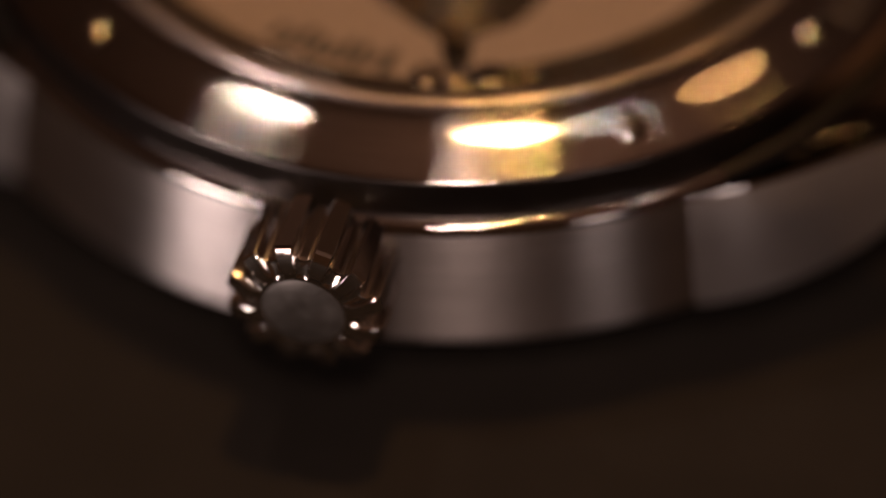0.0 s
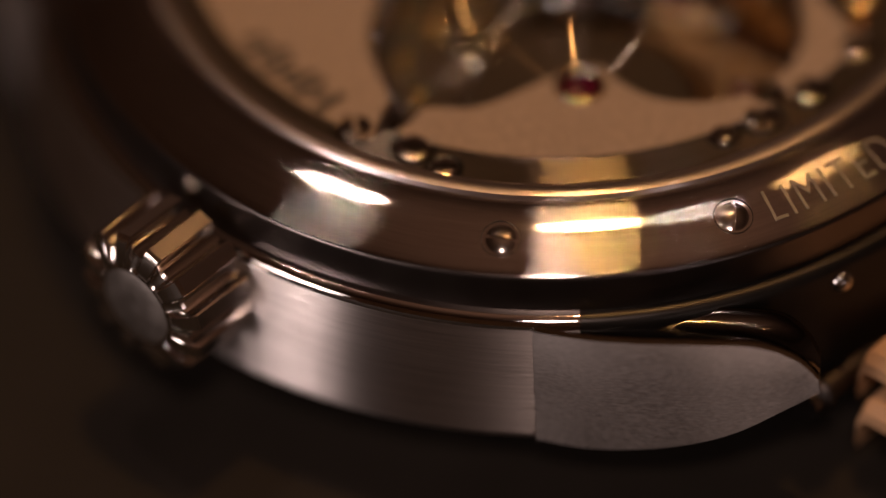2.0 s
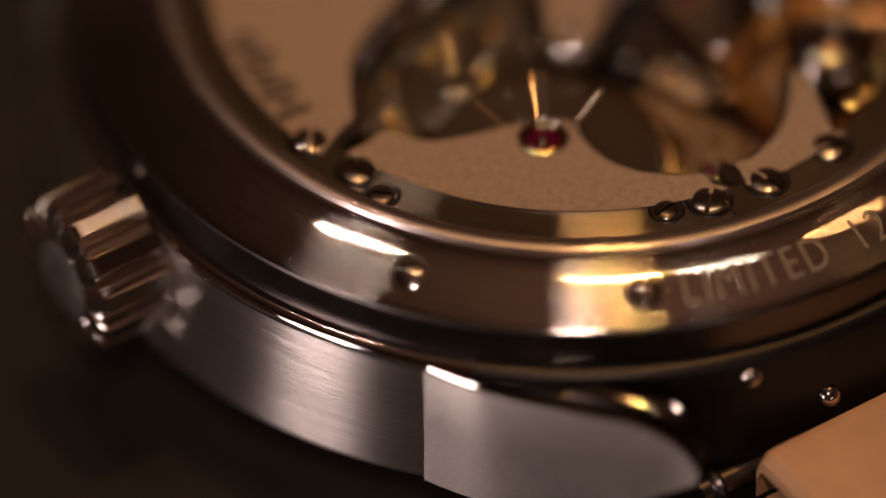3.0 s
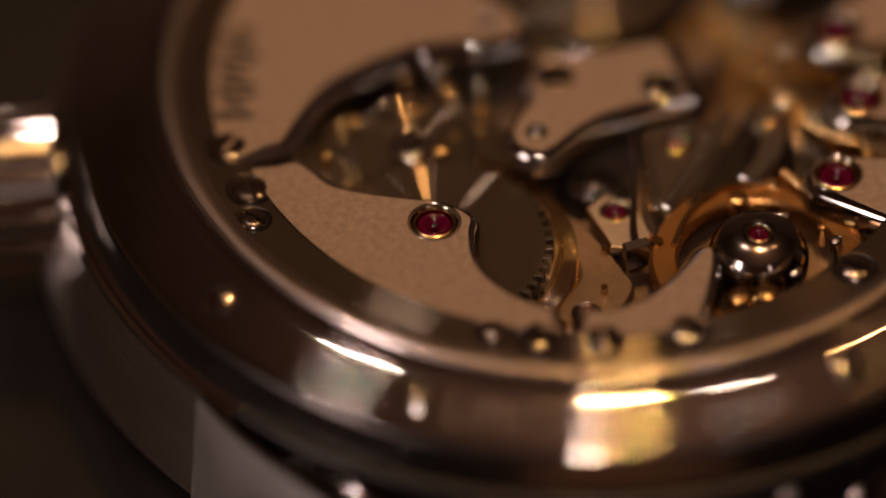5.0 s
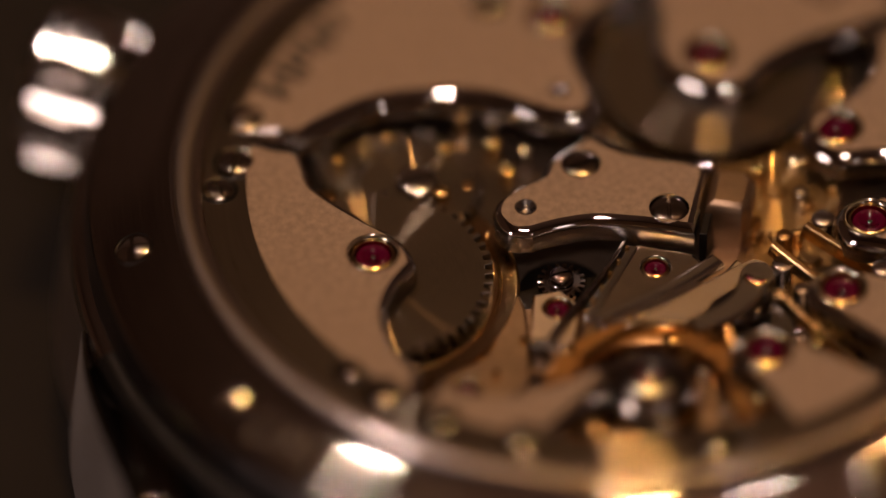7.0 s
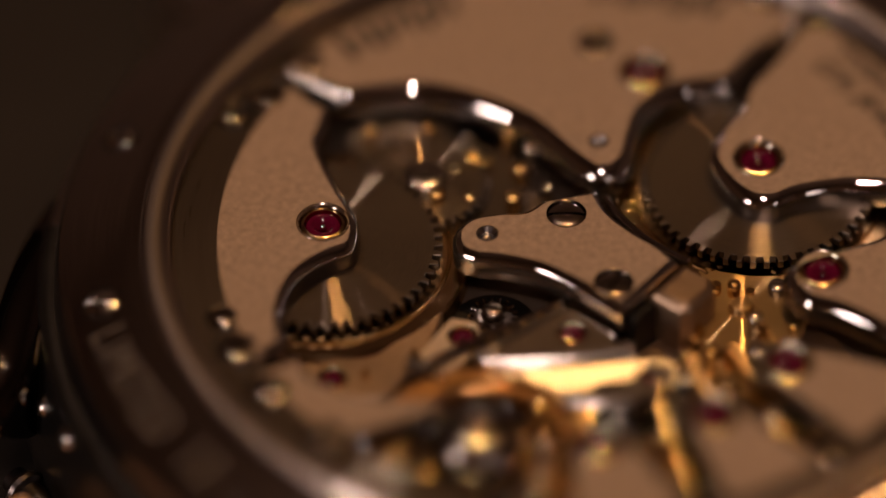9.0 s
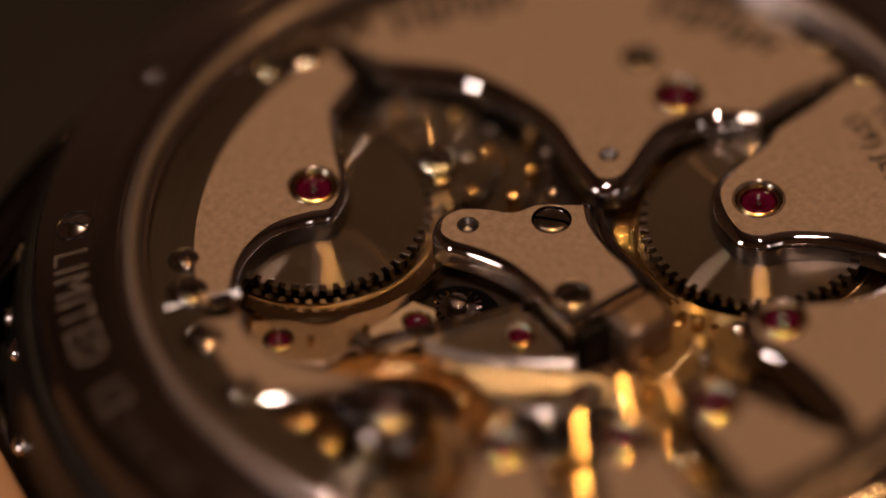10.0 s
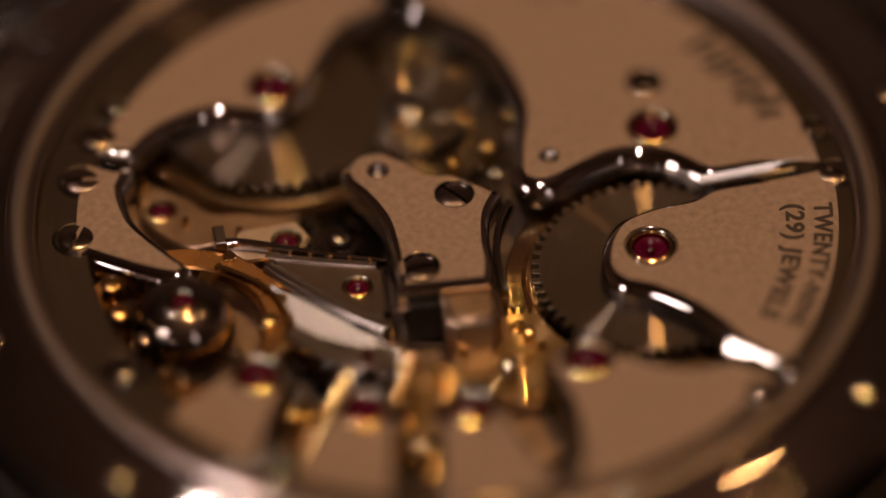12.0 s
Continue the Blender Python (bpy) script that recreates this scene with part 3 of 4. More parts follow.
    c = spline([(3.1, -2.2), (3.15, -2.95), (2.5, -3.6), (1.6, -3.6), (0.75, -2.95), (0.2, -2.32), (-0.65, -2.12), (-1.5, -1.45), (-2.15, -0.92)]) + \
        spline([(-2.15, -0.92), (-1.55, 0.1), (-1.3, 1.35), (-1.25, 2.5), (-0.98, 3.45)]) + \
        spline([(2.2, 3.3), (2.1, 2.0), (2.1, 1.0), (2.2, -0.2), (2.6, -1.3), (3.1, -2.2)])
    bridge("centre_bridge", c, w=0.3, wall=STEEL_BRIGHT, screws=[(-0.47, -1.0, 0.66), (1.26, 2.3, 0.66)], holes=[(1.94, -2.57, 0.36)])
    k = spline([(10.9, -4.5), (10.15, -4.25), (10.6, -3.3), (10.55, -2.2), (10.3, -1.4), (9.5, -0.1), (8.9, 0.8), (9.3, 1.4), (10.3, 1.1), (11.5, 0.4), (12.4, -0.2)]) + \
        arc(12.7, -1, -21.5, 10)
    bridge("balance_cock_foot", k, w=0.4, flush=12.62)
    # finger bridges
    for name, j, a0, a1 in (("finger_bridge", "G", 80, 97), ("finger_bridge", "F", 58, 73), ("finger_bridge", "I", 36, 52)):
        x, y = JEWELS[j]
        ang = math.degrees(math.atan2(y, x))
        o = arc(1.25, ang + 100, ang + 260, 12, (x, y)) + arc(13.3, a0, a1, 10)
        bridge(name, o, jewels=j, w=0.42, flush=13.2)


build_movement()


def wheel(name, x, y, z, tip, teeth, mat, thick=0.3, root=None, label=""):
    bm = bmesh.new()
    plate(bm, toothed(teeth, tip, root or tip - 0.28), 0, -thick, 0.03, mats=(0, 0, 0))
    lathe(bm, [(0.001, 0.25), (0.35, 0.22), (0.45, 0.0), (0.45, -0.2), (0.001, -0.2)], 24, closed=False)
    ob = part(name, bm, mat, watch, label)
    ob.location = (x * MM, y * MM, z * MM)
    return ob


def rim_screws():
    for a, r, s in ((-95, 12.85, 0.62), (-85, 12.84, 0.62), (-79, 13.4, 0.45), (-35, 12.7, 0.42), (-28.0, 12.7, 0.62), (-17.9, 12.68, 0.62), (-5.2, 12.66, 0.62),
                    (179, 13.55, 0.55), (-171, 13.5, 0.5), (131.5, 13.55, 0.58), (138, 13.6, 0.4), (24, 13.0, 0.55), (76, 13.2, 0.5), (55, 13.2, 0.5)):
        x, y = polar(r, a)
        put_screw(watch, x, y, 0.02, a * 5.3 % 180, s + 0.06, "rim_screw")
        # near-black ring paints the shade of a countersunk recess
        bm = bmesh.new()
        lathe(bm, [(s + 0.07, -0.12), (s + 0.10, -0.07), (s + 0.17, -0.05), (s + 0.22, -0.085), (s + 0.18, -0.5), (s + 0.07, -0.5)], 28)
        o = part("screw_recess", bm, SHADE_BLACK, watch, "near-black ring painted as shade round a screw")
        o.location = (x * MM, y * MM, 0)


rim_screws()


def flat(name, outline, top, thick, mats, label="", w=0.08, jewel=None, parent=None):
    """A small lever, spring or cock of even thickness."""
    bm = bmesh.new()
    holes = [(*jewel, 0.55)] if jewel else []
    plate(bm, outline, top, top - thick, w, holes, mats=(0, 0, 0) if not isinstance(mats, tuple) else (0, 1, 2), depth=min(0.5, thick * 0.8))
    ob = part(name, bm, mats, parent or watch, label)
    if jewel:
        put_jewel(ob, *jewel, top - 0.02, 0.62)
    return ob


def flank_glint_pins():
    """Domed pins in the case's flank between the lugs, added for their glints."""
    for a, r, z in ((-30.6, 18.6, -2.7), (0.6, 18.6, -2.7), (149.4, 18.6, -2.7), (180.6, 18.6, -2.7), (-22.0, 19.0, -4.4), (-8.0, 19.0, -4.4), (-38.5, 18.8, -3.6), (8.5, 18.8, -3.6)):
        x, y = polar(r, a)
        bm = bmesh.new()
        lathe(bm, [(0.001, 0.42), (0.18, 0.40), (0.34, 0.30), (0.44, 0.12), (0.46, -0.6), (0.001, -0.6)], 20, closed=False)
        o = part("flank_pin", bm, SCREW, watch, "domed polished steel pin added for glints", smooth=60)
        turn = Vector((math.cos(radians(a)), math.sin(radians(a)), 0.7)).to_track_quat("Z", "Y").to_matrix().to_4x4()
        o.matrix_basis = Matrix.Translation((x * MM, y * MM, z * MM)) @ turn


flank_glint_pins()


def strip(points, w0, w1=None, n=5):
    """The outline of a bent strip of given width."""
    c = spline(points, n)
    w1 = w1 or w0
    left, right = [], []
    for i, p in enumerate(c):
        a, b = Vector(c[max(0, i - 1)]), Vector(c[min(len(c) - 1, i + 1)])
        d = (b - a).normalized()
        w = w0 + (w1 - w0) * i / (len(c) - 1)
        left.append((p[0] - d.y * w / 2, p[1] + d.x * w / 2))
        right.append((p[0] + d.y * w / 2, p[1] - d.x * w / 2))
    return left + right[::-1]


def build_wheels():
    for key in "AB":
        x, y = JEWELS[key]
        wheel("gear_wheel", x, y, -1.0, 4.1, 54, WHEEL, label="dark circular-grained steel gear wheel")
        bm = bmesh.new()
        lathe(bm, [(3.5, 0.1), (4.25, 0.1), (4.3, 0.02), (4.36, 0.0), (4.42, 0.06), (4.9, 0.06), (5.0, -0.04), (5.0, -0.75), (4.7, -0.9), (3.5, -0.9)], 120)
        d = part("barrel_drum", bm, SUNBURST, watch, "sunburst-brushed gilt drum under the gear wheel")
        d.location = (x * MM, y * MM, -1.6 * MM)
    wheel("barrel_wheel", 0.2, -6.6, -1.75, 3.6, 64, WHEEL, label="dark polished barrel wheel")
    wheel("crown_wheel", -1.0, -8.6, -1.4, 1.9, 30, WHEEL, label="small polished winding wheel")
    wheel("ratchet_wheel", 0.2, -6.6, -1.25, 2.3, 34, WHEEL, 0.35, label="dark steel ratchet wheel on the barrel")
    bm = bmesh.new()
    screw_mesh(bm, 0.75, 0.2, 0.5, 0.12, 6.0, 0.16, 30)
    o = part("arbor_screw", bm, SCREW, watch, "polished slotted arbor screw")
    o.location = (0.2 * MM, -6.6 * MM, -1.05 * MM)
    wheel("third_wheel", -1.6, 5.6, -1.5, 2.3, 48, GILT_WHEEL, label="gilt train wheel with fine teeth")
    wheel("fourth_wheel", 1.2, 7.2, -1.9, 2.2, 48, GILT_WHEEL, label="gilt train wheel with fine teeth")
    wheel("escape_wheel", 4.6, 5.6, -1.9, 1.7, 20, STEEL_DARK, label="polished steel escape wheel")
    wheel("pinion_wheel", 7.6, -3.3, -2.1, 1.5, 30, GILT_WHEEL, label="small gilt pinion wheel")
    # balance
    bal = new("balance")
    bal.parent = watch
    tagged(bal, "copper-gold balance wheel under a domed jewel cap")
    bal.location = (9.46 * MM, 2.72 * MM, -1.05 * MM)
    bm = bmesh.new()
    lathe(bm, [(2.75, 0.02), (2.85, 0.09), (3.6, 0.12), (3.72, 0.04), (3.74, -0.35), (2.75, -0.3)], 96)
    part("rim", bm, COPPER, bal)
    for a in (20, 200):
        c, s = math.cos(radians(a)), math.sin(radians(a))
        o = strip([(0.2, 0.0), (1.6, 0.12), (3.4, 0.0)], 0.45, 0.7)
        flat("arm", [(x * c - y * s, x * s + y * c) for x, y in o], 0, 0.25, GOLD, parent=bal)
    for a in range(0, 360, 45):
        bm = bmesh.new()
        x, y = polar(3.52, a + 12)
        lathe(bm, [(0.001, 0.24), (0.2, 0.24), (0.24, 0.18), (0.24, 0.0), (0.001, 0.0)], 14, at=(x, y), closed=False)
        part("timing_screw", bm, GOLD, bal)
    bm = bmesh.new()
    lathe(bm, [(0.42, 1.10), (0.62, 1.22), (0.95, 1.18), (1.35, 0.95), (1.65, 0.5), (1.75, 0.1), (1.75, -0.3), (0.42, -0.3)], 48)
    dome = part("dome_cap", bm, DOME, watch, "domed polished steel cap with a red jewel")
    dome.location = (9.46 * MM, 2.72 * MM, -0.95 * MM)
    put_jewel(dome, 0, 0, 1.18, 0.55)
    return bal


balance = build_wheels()


def build_levers():
    flat("steel_cock", [(2.3, 1.3), (2.45, 3.3), (2.9, 3.75), (3.9, 3.7), (5.2, 2.4), (6.5, 0.75), (6.3, 0.4), (5.3, 0.4)], -0.75, 0.5, (COCK, STEEL_BRIGHT, STEEL_DARK),
         "polished steel cock with a red jewel", 0.22, JEWELS["D"])
    flat("hammer_lever", strip([(6.3, 0.5), (5.4, 1.5), (4.2, 2.9), (2.7, 4.2)], 0.42, 0.6), -0.62, 0.35, STEEL_BRIGHT, "long bevelled steel lever", 0.16)
    flat("hammer_lever", strip([(6.0, 2.3), (4.9, 3.4), (3.6, 4.6), (2.5, 5.2)], 0.95, 1.0), -1.0, 0.4, (SATIN, STEEL_BRIGHT, STEEL_DARK), "broad satin steel lever", 0.16)
    flat("hammer", spline([(5.6, 4.3), (4.6, 4.05), (3.5, 5.0), (3.3, 5.8), (3.9, 6.2), (5.3, 5.7), (5.6, 4.3)]), -0.95, 0.6, BLACK_POLISH, "black-polished striking hammer", 0.2)
    flat("blade_spring", strip([(7.9, -1.0), (6.9, -0.85), (5.6, -0.35), (3.9, 0.35), (2.2, 0.9)], 0.34, 0.14), -0.85, 0.3, STEEL_POLISHED, "thin polished blade spring", 0.05)
    flat("stop_block", [(7.9, -1.5), (7.5, -1.5), (7.5, -0.6), (7.9, -0.6)], -0.6, 1.0, STEEL_DARK, "small upright steel stop", 0.05)
    flat("rack", spline([(9.9, -5.0), (10.1, -3.2), (8.9, -1.6), (7.6, -1.6), (5.0, -2.2), (4.6, -2.9), (7.4, -3.0), (8.6, -4.1), (9.9, -5.0)]), -1.55, 0.4, GILT_SATIN,
         "gilt lower bridge with a red jewel", 0.1, JEWELS["K"])
    flat("lower_cock", [(4.9, -1.9), (7.0, -1.75), (7.5, -0.75), (7.0, -0.15), (5.2, -0.1), (4.5, -1.0)], -1.2, 0.4, (SATIN, GOLD, STEEL_DARK), "small gilt cock with a red jewel", 0.1, JEWELS["E"])
    flat("curved_spring", strip([(-2.35, -0.75), (-1.85, 0.2), (-1.5, 1.5), (-1.45, 2.8), (-1.5, 3.5)], 0.26), -0.35, 0.6, STEEL_POLISHED, "polished spring following the centre bridge", 0.08)
    flat("pallet_cock", strip([(3.3, 5.6), (4.4, 5.3), (5.3, 4.6), (6.0, 3.7)], 1.15, 0.7), -0.7, 0.45, STEEL_BRIGHT, "polished steel cock over the escapement", 0.15, (3.3, 5.6))
    # a rounded pillar under the centre bridge's tip; the slot's shade is painted black
    flat("pillar_block", [(-1.15, 3.5), (0.78, 3.47), (0.8, 4.75), (0.45, 5.05), (-0.75, 5.1), (-1.15, 4.7)], -0.12, 2.4, (GILT_SATIN, GILT_SATIN, GILT_SATIN), "satin steel block with rounded edges", 0.3)
    flat("slot_wall", [(0.8, 3.46), (1.86, 3.42), (1.86, 3.7), (0.8, 3.74)], -0.5, 2.0, SHADE_BLACK, "near-black strip painted as a slot's shade", 0.03)
    flat("click_spring", strip([(8.0, 0.2), (6.6, 1.4), (6.0, 2.9), (6.3, 4.6)], 0.22), -0.75, 0.2, GOLD, "thin gold spring arc", 0.05)
    # gold strips stand in for bevel glints in the gaps between the finger bridges
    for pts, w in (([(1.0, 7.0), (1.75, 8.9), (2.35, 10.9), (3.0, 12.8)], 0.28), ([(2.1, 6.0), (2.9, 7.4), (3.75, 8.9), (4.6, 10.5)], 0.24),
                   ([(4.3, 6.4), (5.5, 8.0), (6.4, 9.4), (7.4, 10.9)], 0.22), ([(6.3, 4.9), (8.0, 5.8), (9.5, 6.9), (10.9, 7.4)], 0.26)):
        o = flat("gilt_edge", strip(pts, w), -0.3, 0.6, GLINT_STRIP, "thin gold strip standing in for a bevel glint", 0.06)
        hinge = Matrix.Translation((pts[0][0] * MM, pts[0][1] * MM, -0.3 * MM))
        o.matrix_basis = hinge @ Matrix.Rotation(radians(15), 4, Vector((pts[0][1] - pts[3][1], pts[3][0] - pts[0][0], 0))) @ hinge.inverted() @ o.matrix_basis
    rack = [(2.6, 1.25), (4.4, 0.75), (6.3, 0.15)]
    flat("toothed_rack", strip(rack, 0.3), -0.66, 0.3, STEEL_DARK, "toothed steel rack", 0.04)
    # gold beads on the steel rack stand in for its glints
    for k in range(6):
        u = k / 5
        bm = bmesh.new()
        lathe(bm, [(0.001, 0.10), (0.06, 0.09), (0.09, 0.0), (0.09, -0.2), (0.001, -0.2)], 12, closed=False)
        o = part("rack_tooth", bm, GOLD, watch, "small gold bead standing for a glint on the rack")
        o.location = ((2.8 + 3.3 * u) * MM, (1.05 - 1.0 * u) * MM, -0.62 * MM)
    # a near-black disc paints the shade down in the opening
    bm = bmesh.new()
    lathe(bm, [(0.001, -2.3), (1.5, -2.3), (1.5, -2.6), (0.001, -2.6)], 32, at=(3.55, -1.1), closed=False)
    part("recess_floor", bm, SHADE_BLACK, watch, "near-black disc painted as an opening's shade")
    wheel("setting_wheel", 3.55, -1.1, -1.75, 0.85, 18, STEEL_POLISHED, 0.3, 0.66, "small polished steel wheel in a dark opening")
    put_screw(watch, 3.55, -1.1, -1.4, 25, 0.4, "setting_screw")
    # gold pillars and pivots in the depth of the movement
    for x, y, r, h in ((9.9, -4.6, 0.3, 0.9), (8.7, -2.6, 0.22, 0.8), (6.9, -1.9, 0.25, 0.7), (8.0, -4.6, 0.25, 0.5), (2.9, 2.6, 0.18, 0.5), (0.2, -6.6, 0.7, 0.5), (-1.8, 4.4, 0.3, 0.8), (-2.4, 5.4, 0.3, 0.6),
                       (-1.0, 6.9, 0.35, 0.8), (0.3, 5.2, 0.3, 0.9), (7.2, 4.6, 0.3, 0.8), (5.9, 6.8, 0.3, 0.8), (2.6, 7.6, 0.3, 0.8)):
        bm = bmesh.new()
        lathe(bm, [(0.001, h), (r * 0.5, h), (r * 0.6, h - 0.12), (r * 0.6, h * 0.5), (r, h * 0.45), (r, -0.6), (0.001, -0.6)], 18, closed=False)
        o = part("pillar", bm, GOLD, watch, "turned gold pillar")
        o.location = (x * MM, y * MM, -2.0 * MM)


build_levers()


def slot_bevel(parent, p0, p1, w0, w1, face, tilt):
    """A flat polished chamfer along a straight slot; face is the way that it looks, tilt how steep it lies."""
    bm = bmesh.new()
    f = Vector(face).normalized()
    c, q = math.cos(radians(tilt)), math.sin(radians(tilt))
    rows = []
    for p, w in ((p0, w0), (p1, w1)):
        rows.append([bm.verts.new((p[0] + f.x * d, p[1] + f.y * d, z)) for d, z in
                     ((0.0, 0.012), (w * c, 0.012 - w * q), (w * c - 0.05, -0.06 - w * q), (-0.05, -0.06))])
    for k in range(4):
        bm.faces.new((rows[0][k], rows[1][k], rows[1][(k + 1) % 4], rows[0][(k + 1) % 4]))
    bm.faces.new(rows[0])
    bm.faces.new(rows[1][::-1])
    bmesh.ops.recalc_face_normals(bm, faces=bm.faces)
    part("slot_bevel", bm, SCREW, parent, "bright flat chamfer beside the slot", smooth=0)


def sloped_face(lever):
    """The broad lever's sloping upper plate: pointed at one end, round at the other, with a screw in the round end."""
    outline = spline([(0.0, 0.0), (2.6, 0.0), (5.2, 0.0), (5.8, 0.25), (5.95, 0.75), (5.7, 1.25), (5.15, 1.42), (4.5, 1.15), (3.4, 0.95), (2.4, 1.15), (1.7, 1.3), (1.1, 0.85), (0.35, 0.4), (0.0, 0.0)], 4)
    bm = bmesh.new()
    plate(bm, outline, 0.012, -0.28, 0.07, mats=(0, 1, 2))
    along, across = Vector((-0.70, 0.71, 0)), Vector((0.685, 0.68, -0.26))
    across.normalize()
    m = Matrix((along, across, along.cross(across))).transposed()
    if m.determinant() < 0 or m.col[2].z < 0:
        m.col[2] = -m.col[2]
    place = Matrix.Translation((6.35, 1.35, -0.78)) @ m.to_4x4()
    bmesh.ops.transform(bm, matrix=place, verts=bm.verts)
    bmesh.ops.recalc_face_normals(bm, faces=bm.faces)
    part("sloped_face", bm, [LEVER, STEEL_BRIGHT, STEEL_DARK], lever, "fine-ground sloping face of the lever")
    bm = bmesh.new()
    screw_mesh(bm, 0.36, 0.16, 0.3, 0.1, 3.0, 0.07, 20)
    o = part("screw", bm, SCREW, lever, "small polished screw")
    o.location = (place @ Vector((5.15, 0.72, 0.0))) * MM


def build_slot_bevels():
    by = {o.name: o for o in watch.children}
    slot_bevel(by["barrel_bridge"], (-8.9, -0.35), (-13.1, -0.66), 0.36, 0.36, (-0.075, 0.997), 60.9)
    slot_bevel(by["barrel_bridge"], (-0.48, -10.6), (-0.31, -12.9), 0.3, 0.3, (0.997, 0.08), 61.3)
    sloped_face(by["hammer_lever.001"])
    slot_bevel(by["gear_bridge"], (9.9, -4.97), (12.4, -5.9), 0.24, 0.24, (0.347, 0.938), 60.6)
    slot_bevel(by["wheel_bridge"], (-8.35, 7.55), (-10.5, 9.53), 0.5, 0.5, (0.677, 0.736), 58.8)


build_slot_bevels()


def inside(x, y, outline):
    hit = False
    for (x0, y0), (x1, y1) in zip(outline, outline[1:] + outline[:1]):
        if (y0 > y) != (y1 > y) and x < x0 + (y - y0) * (x1 - x0) / (y1 - y0):
            hit = not hit
    return hit


def build_glint_pins():
    """Domed pins all over the movement's depth, added so rounded tops give lamp glints."""
    def pin(mat, label):
        bm = bmesh.new()
        lathe(bm, [(0.001, 0.075), (0.07, 0.073), (0.14, 0.066), (0.21, 0.053), (0.28, 0.034), (0.315, 0.015), (0.335, -0.02), (0.34, -0.08), (0.34, -1.3), (0.001, -1.3)], 20, closed=False)
        return part("pin", bm, mat, None, label, smooth=60)
    steel, gold = pin(SCREW, "domed polished steel pin added for glints"), pin(GOLD, "domed gold pin added for glints")
    for x, y, z, k, m in ((0.7, -5.7, -0.9, 0.85, gold), (-1.6, -5.9, -1.0, 0.8, gold), (-2.2, -6.6, -1.0, 0.6, steel), (-3.2, -5.6, -0.9, 0.7, gold), (-1.2, -10.2, -0.9, 0.8, steel),
                          (-0.86, -3.6, -1.0, 0.8, gold), (1.75, -3.2, -1.1, 0.7, steel), (-0.4, -9.5, -0.9, 0.7, gold), (-1.75, -8.0, -0.9, 0.7, gold), (-3.05, -4.5, -0.9, 0.7, steel),
                          (10.6, 8.0, -0.3, 0.9, gold), (6.5, 8.0, -0.4, 0.7, gold), (3.2, 10.6, -0.3, 0.8, gold), (8.3, 9.3, -0.4, 0.8, gold), (-0.6, 11.8, -0.3, 0.7, gold)):
        o = again(m, "pin", x, y, z, 0, watch)
        o.scale = (k, k, 1.0)
    for k, (x, y, z) in enumerate(((-3.0, 6.1, -1.2), (-2.2, -4.3, -1.1), (-1.6, -7.9, -1.2), (-0.1, -4.9, -1.3), (-0.9, -6.2, -1.2), (1.9, -3.9, -1.4), (0.9, -7.6, -1.2),
                                   (-1.8, -5.4, -1.1), (10.9, 3.5, -0.5), (11.6, 2.2, -0.4), (9.9, 5.4, -0.6), (6.6, 3.1, -0.8), (2.6, 6.4, -0.8),
                                   (5.6, 7.9, -0.6), (2.5, 9.8, -0.6), (-0.9, 10.6, -0.5), (9.4, 7.6, -0.6), (12.2, 3.4, -0.5), (-1.0, 6.6, -0.8), (1.2, 6.3, -0.8), (0.1, 7.5, -0.9),
                                   (-2.0, 5.0, -1.0), 
                                   (-2.3, -3.2, -1.4), (11.7, 1.15, -0.1), (7.9, 4.3, -0.9), (8.9, 6.4, -0.8), (3.6, 7.2, -0.9))):
        o = again(gold if k % 2 else steel, "pin", x, y, z, 0, watch)
        o.scale = ((0.6 if x < 2 and y < -3 else 0.95) + 0.3 * math.sin(k * 2.3),) * 2 + (1.0,)
    # smaller ones fill the open gaps between the bridges
    rnd, count = random.Random(29), 0
    while count < 9:
        x, y = rnd.uniform(-11, 11.5), rnd.uniform(-11, 12.5)
        near = min(math.hypot(x - JEWELS[j][0], y - JEWELS[j][1]) for j in "AB")
        if math.hypot(x, y) > 12.2 or near < 4.6 or (1.5 < x < 5.5 and -3.5 < y < 1.5) or any(inside(x, y, o) for o in OUTLINES):
            continue
        o = again(gold if count % 4 else steel, "pin", x, y, rnd.uniform(-1.7, -1.0), 0, watch)
        k = rnd.uniform(0.4, 0.75)
        o.scale = (k, k, k)
        count += 1
    for o in (steel, gold):
        bpy.data.objects.remove(o)


build_glint_pins()


def curved_writing(text, size, r0, a_mid, span, parent, name):
    """A line of raised black letters that runs clockwise, heads outwards."""
    bm = letters(text, size, 1.12, 0.03)
    w = max(v.co.x for v in bm.verts) - min(v.co.x for v in bm.verts)
    for v in bm.verts:
        a = radians(a_mid) - v.co.x / w * radians(span)
        r = r0 + v.co.y
        v.co = (r * math.cos(a), r * math.sin(a), 0.012 + v.co.z)
    return part(name, bm, INK, parent, "black printed lettering", smooth=0)


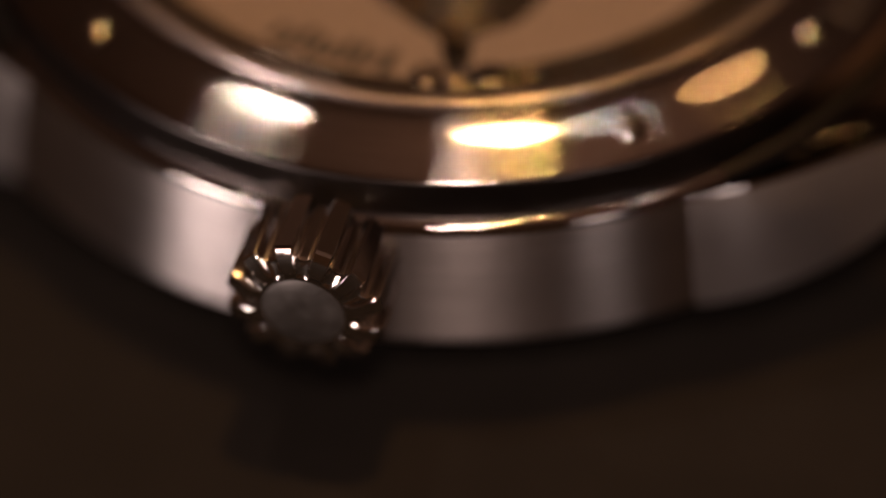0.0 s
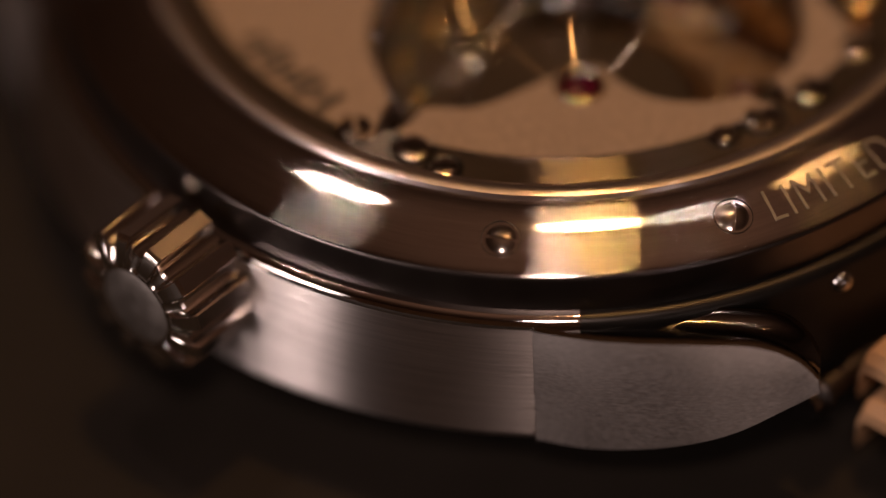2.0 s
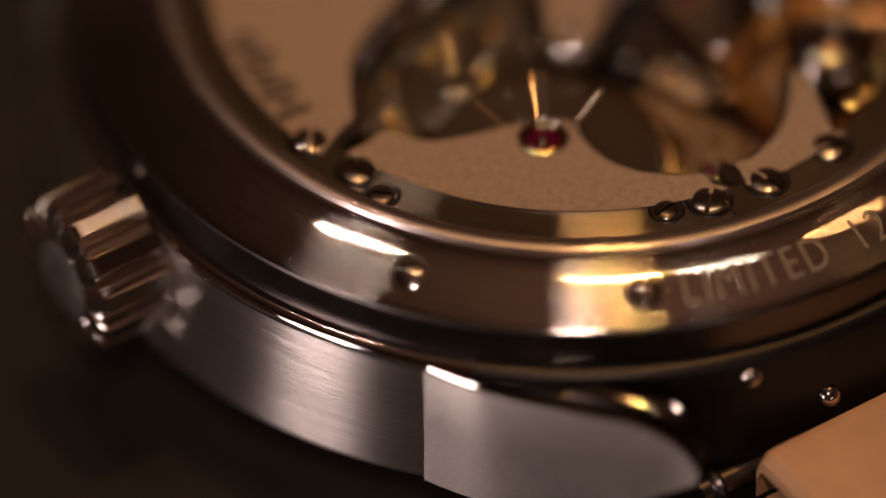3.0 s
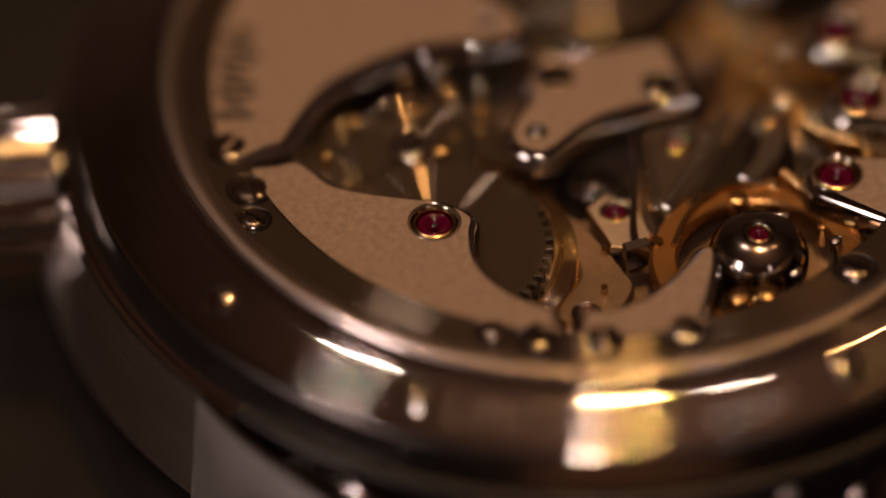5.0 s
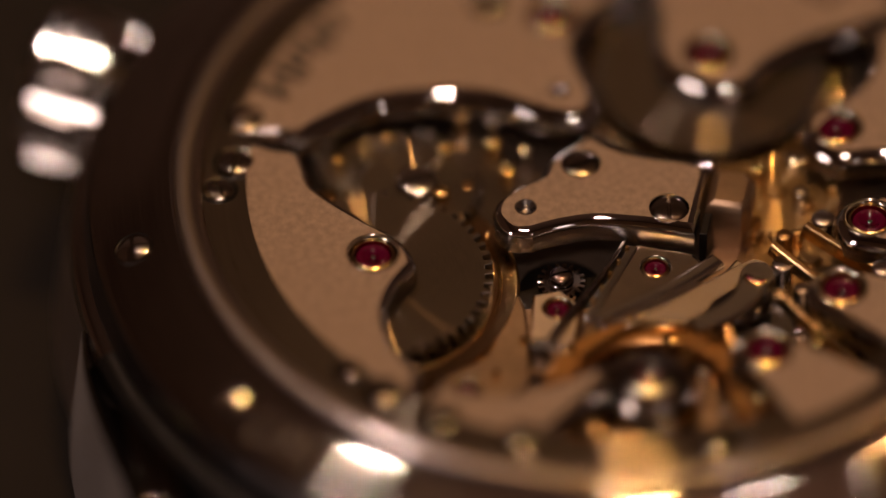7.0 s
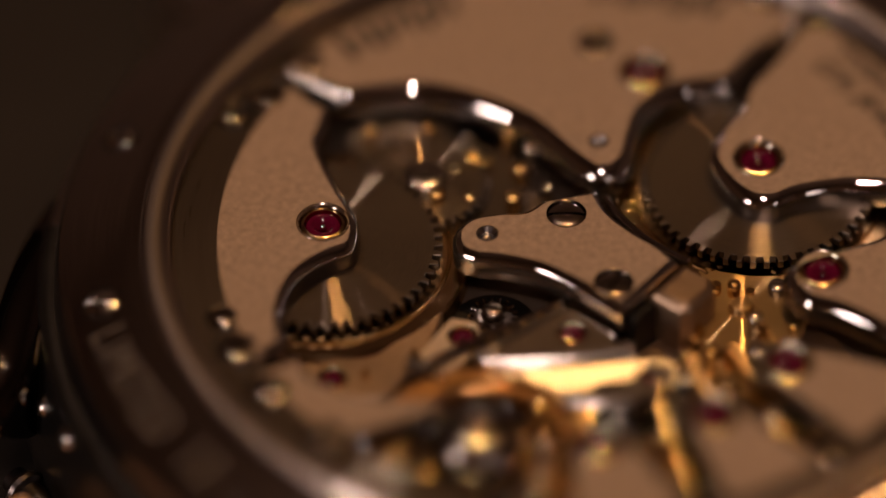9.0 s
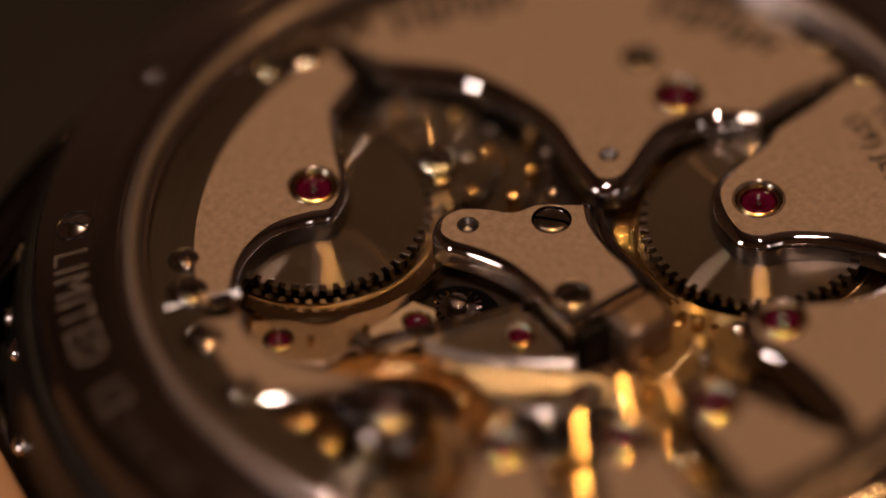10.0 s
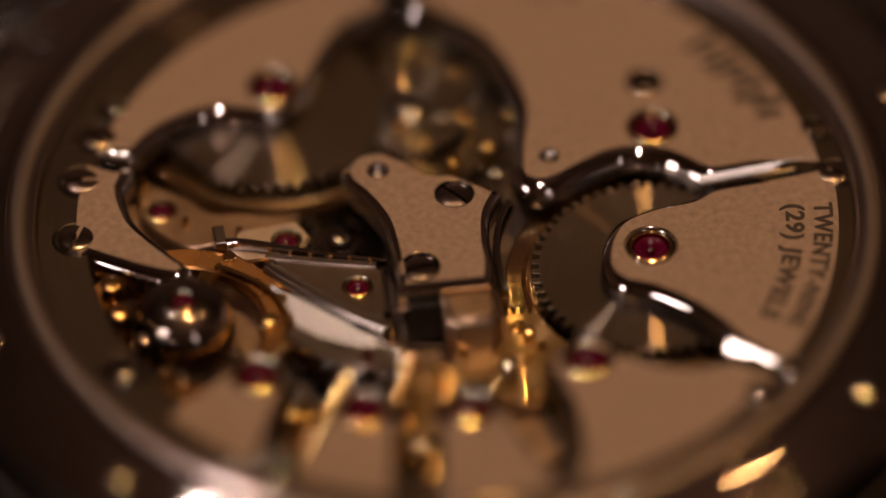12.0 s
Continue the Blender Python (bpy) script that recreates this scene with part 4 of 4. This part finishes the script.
def build_writing():
    by = {o.name: o for o in watch.children}
    b, t = by["wheel_bridge"], by["barrel_bridge"]
    curved_writing("TWENTY-NINE", 0.88, 12.9, 159.0, 27.0, b, "lettering")
    curved_writing("(29) JEWELS", 0.88, 11.92, 159.0, 27.0, b, "lettering")
    # script that cannot be read: plain bars of its size
    for a0, n in ((-101.5, 9), (-146.0, 9)):
        for k in range(n):
            a, low = a0 - 2.5 * k, 11.75 + 0.25 * math.sin(k * 1.9)
            bm = bmesh.new()
            plate(bm, arc(12.85 + 0.2 * math.cos(k * 2.7), a - 1.2, a + 0.5, 3) + arc(low, a + 1.3, a - 0.3, 3), 0.015, 0.002, 0.01, mats=(0, 0, 0))
            part("lettering_bar", bm, INK, t)


build_writing()


def motions():
    rows = (
        (0.0, -3.31, 14.29, -0.00), (0.5, -2.33, 13.35, -6.56), (1.0, -1.46, 12.22, -13.39), (1.5, -0.69, 11.00, -20.15),
        (2.0, 0.02, 9.72, -27.65), (2.5, 0.53, 8.53, -34.51), (3.0, 0.86, 7.08, -41.68), (3.5, 1.05, 5.67, -48.53),
        (4.0, 1.09, 4.17, -55.65), (4.5, 1.09, 2.70, -62.95), (5.0, 1.14, 1.27, -70.28), (5.5, 1.35, -0.11, -77.47),
        (6.0, 1.63, -1.42, -84.68), (6.5, 1.77, -2.57, -91.41), (7.0, 1.80, -3.63, -98.80), (7.5, 1.70, -4.56, -105.94),
        (8.0, 1.49, -5.35, -113.17), (8.5, 1.20, -5.99, -120.41), (9.0, 0.86, -6.45, -127.60), (9.5, 0.51, -6.73, -134.48),
        (10.0, 0.09, -6.83, -141.89), (10.5, -0.34, -6.78, -148.93), (11.0, -1.10, -6.52, -156.23), (11.5, -2.44, -6.13, -163.18),
        (12.0, -3.78, -5.52, -170.39),
    )
    beat = [(k / 10, pose(9.46 * MM, 2.72 * MM, -1.05 * MM, 0, 0, 62 * math.sin(math.pi * (k / 2 + 0.25)))) for k in range(121)]
    walk(balance, beat)
    walk(watch, [(t, pose(x * MM, y * MM, DECK * MM, 0, 0, turn)) for t, x, y, turn in rows])


for o in SETTING:
    bpy.data.objects.remove(o)
motions()
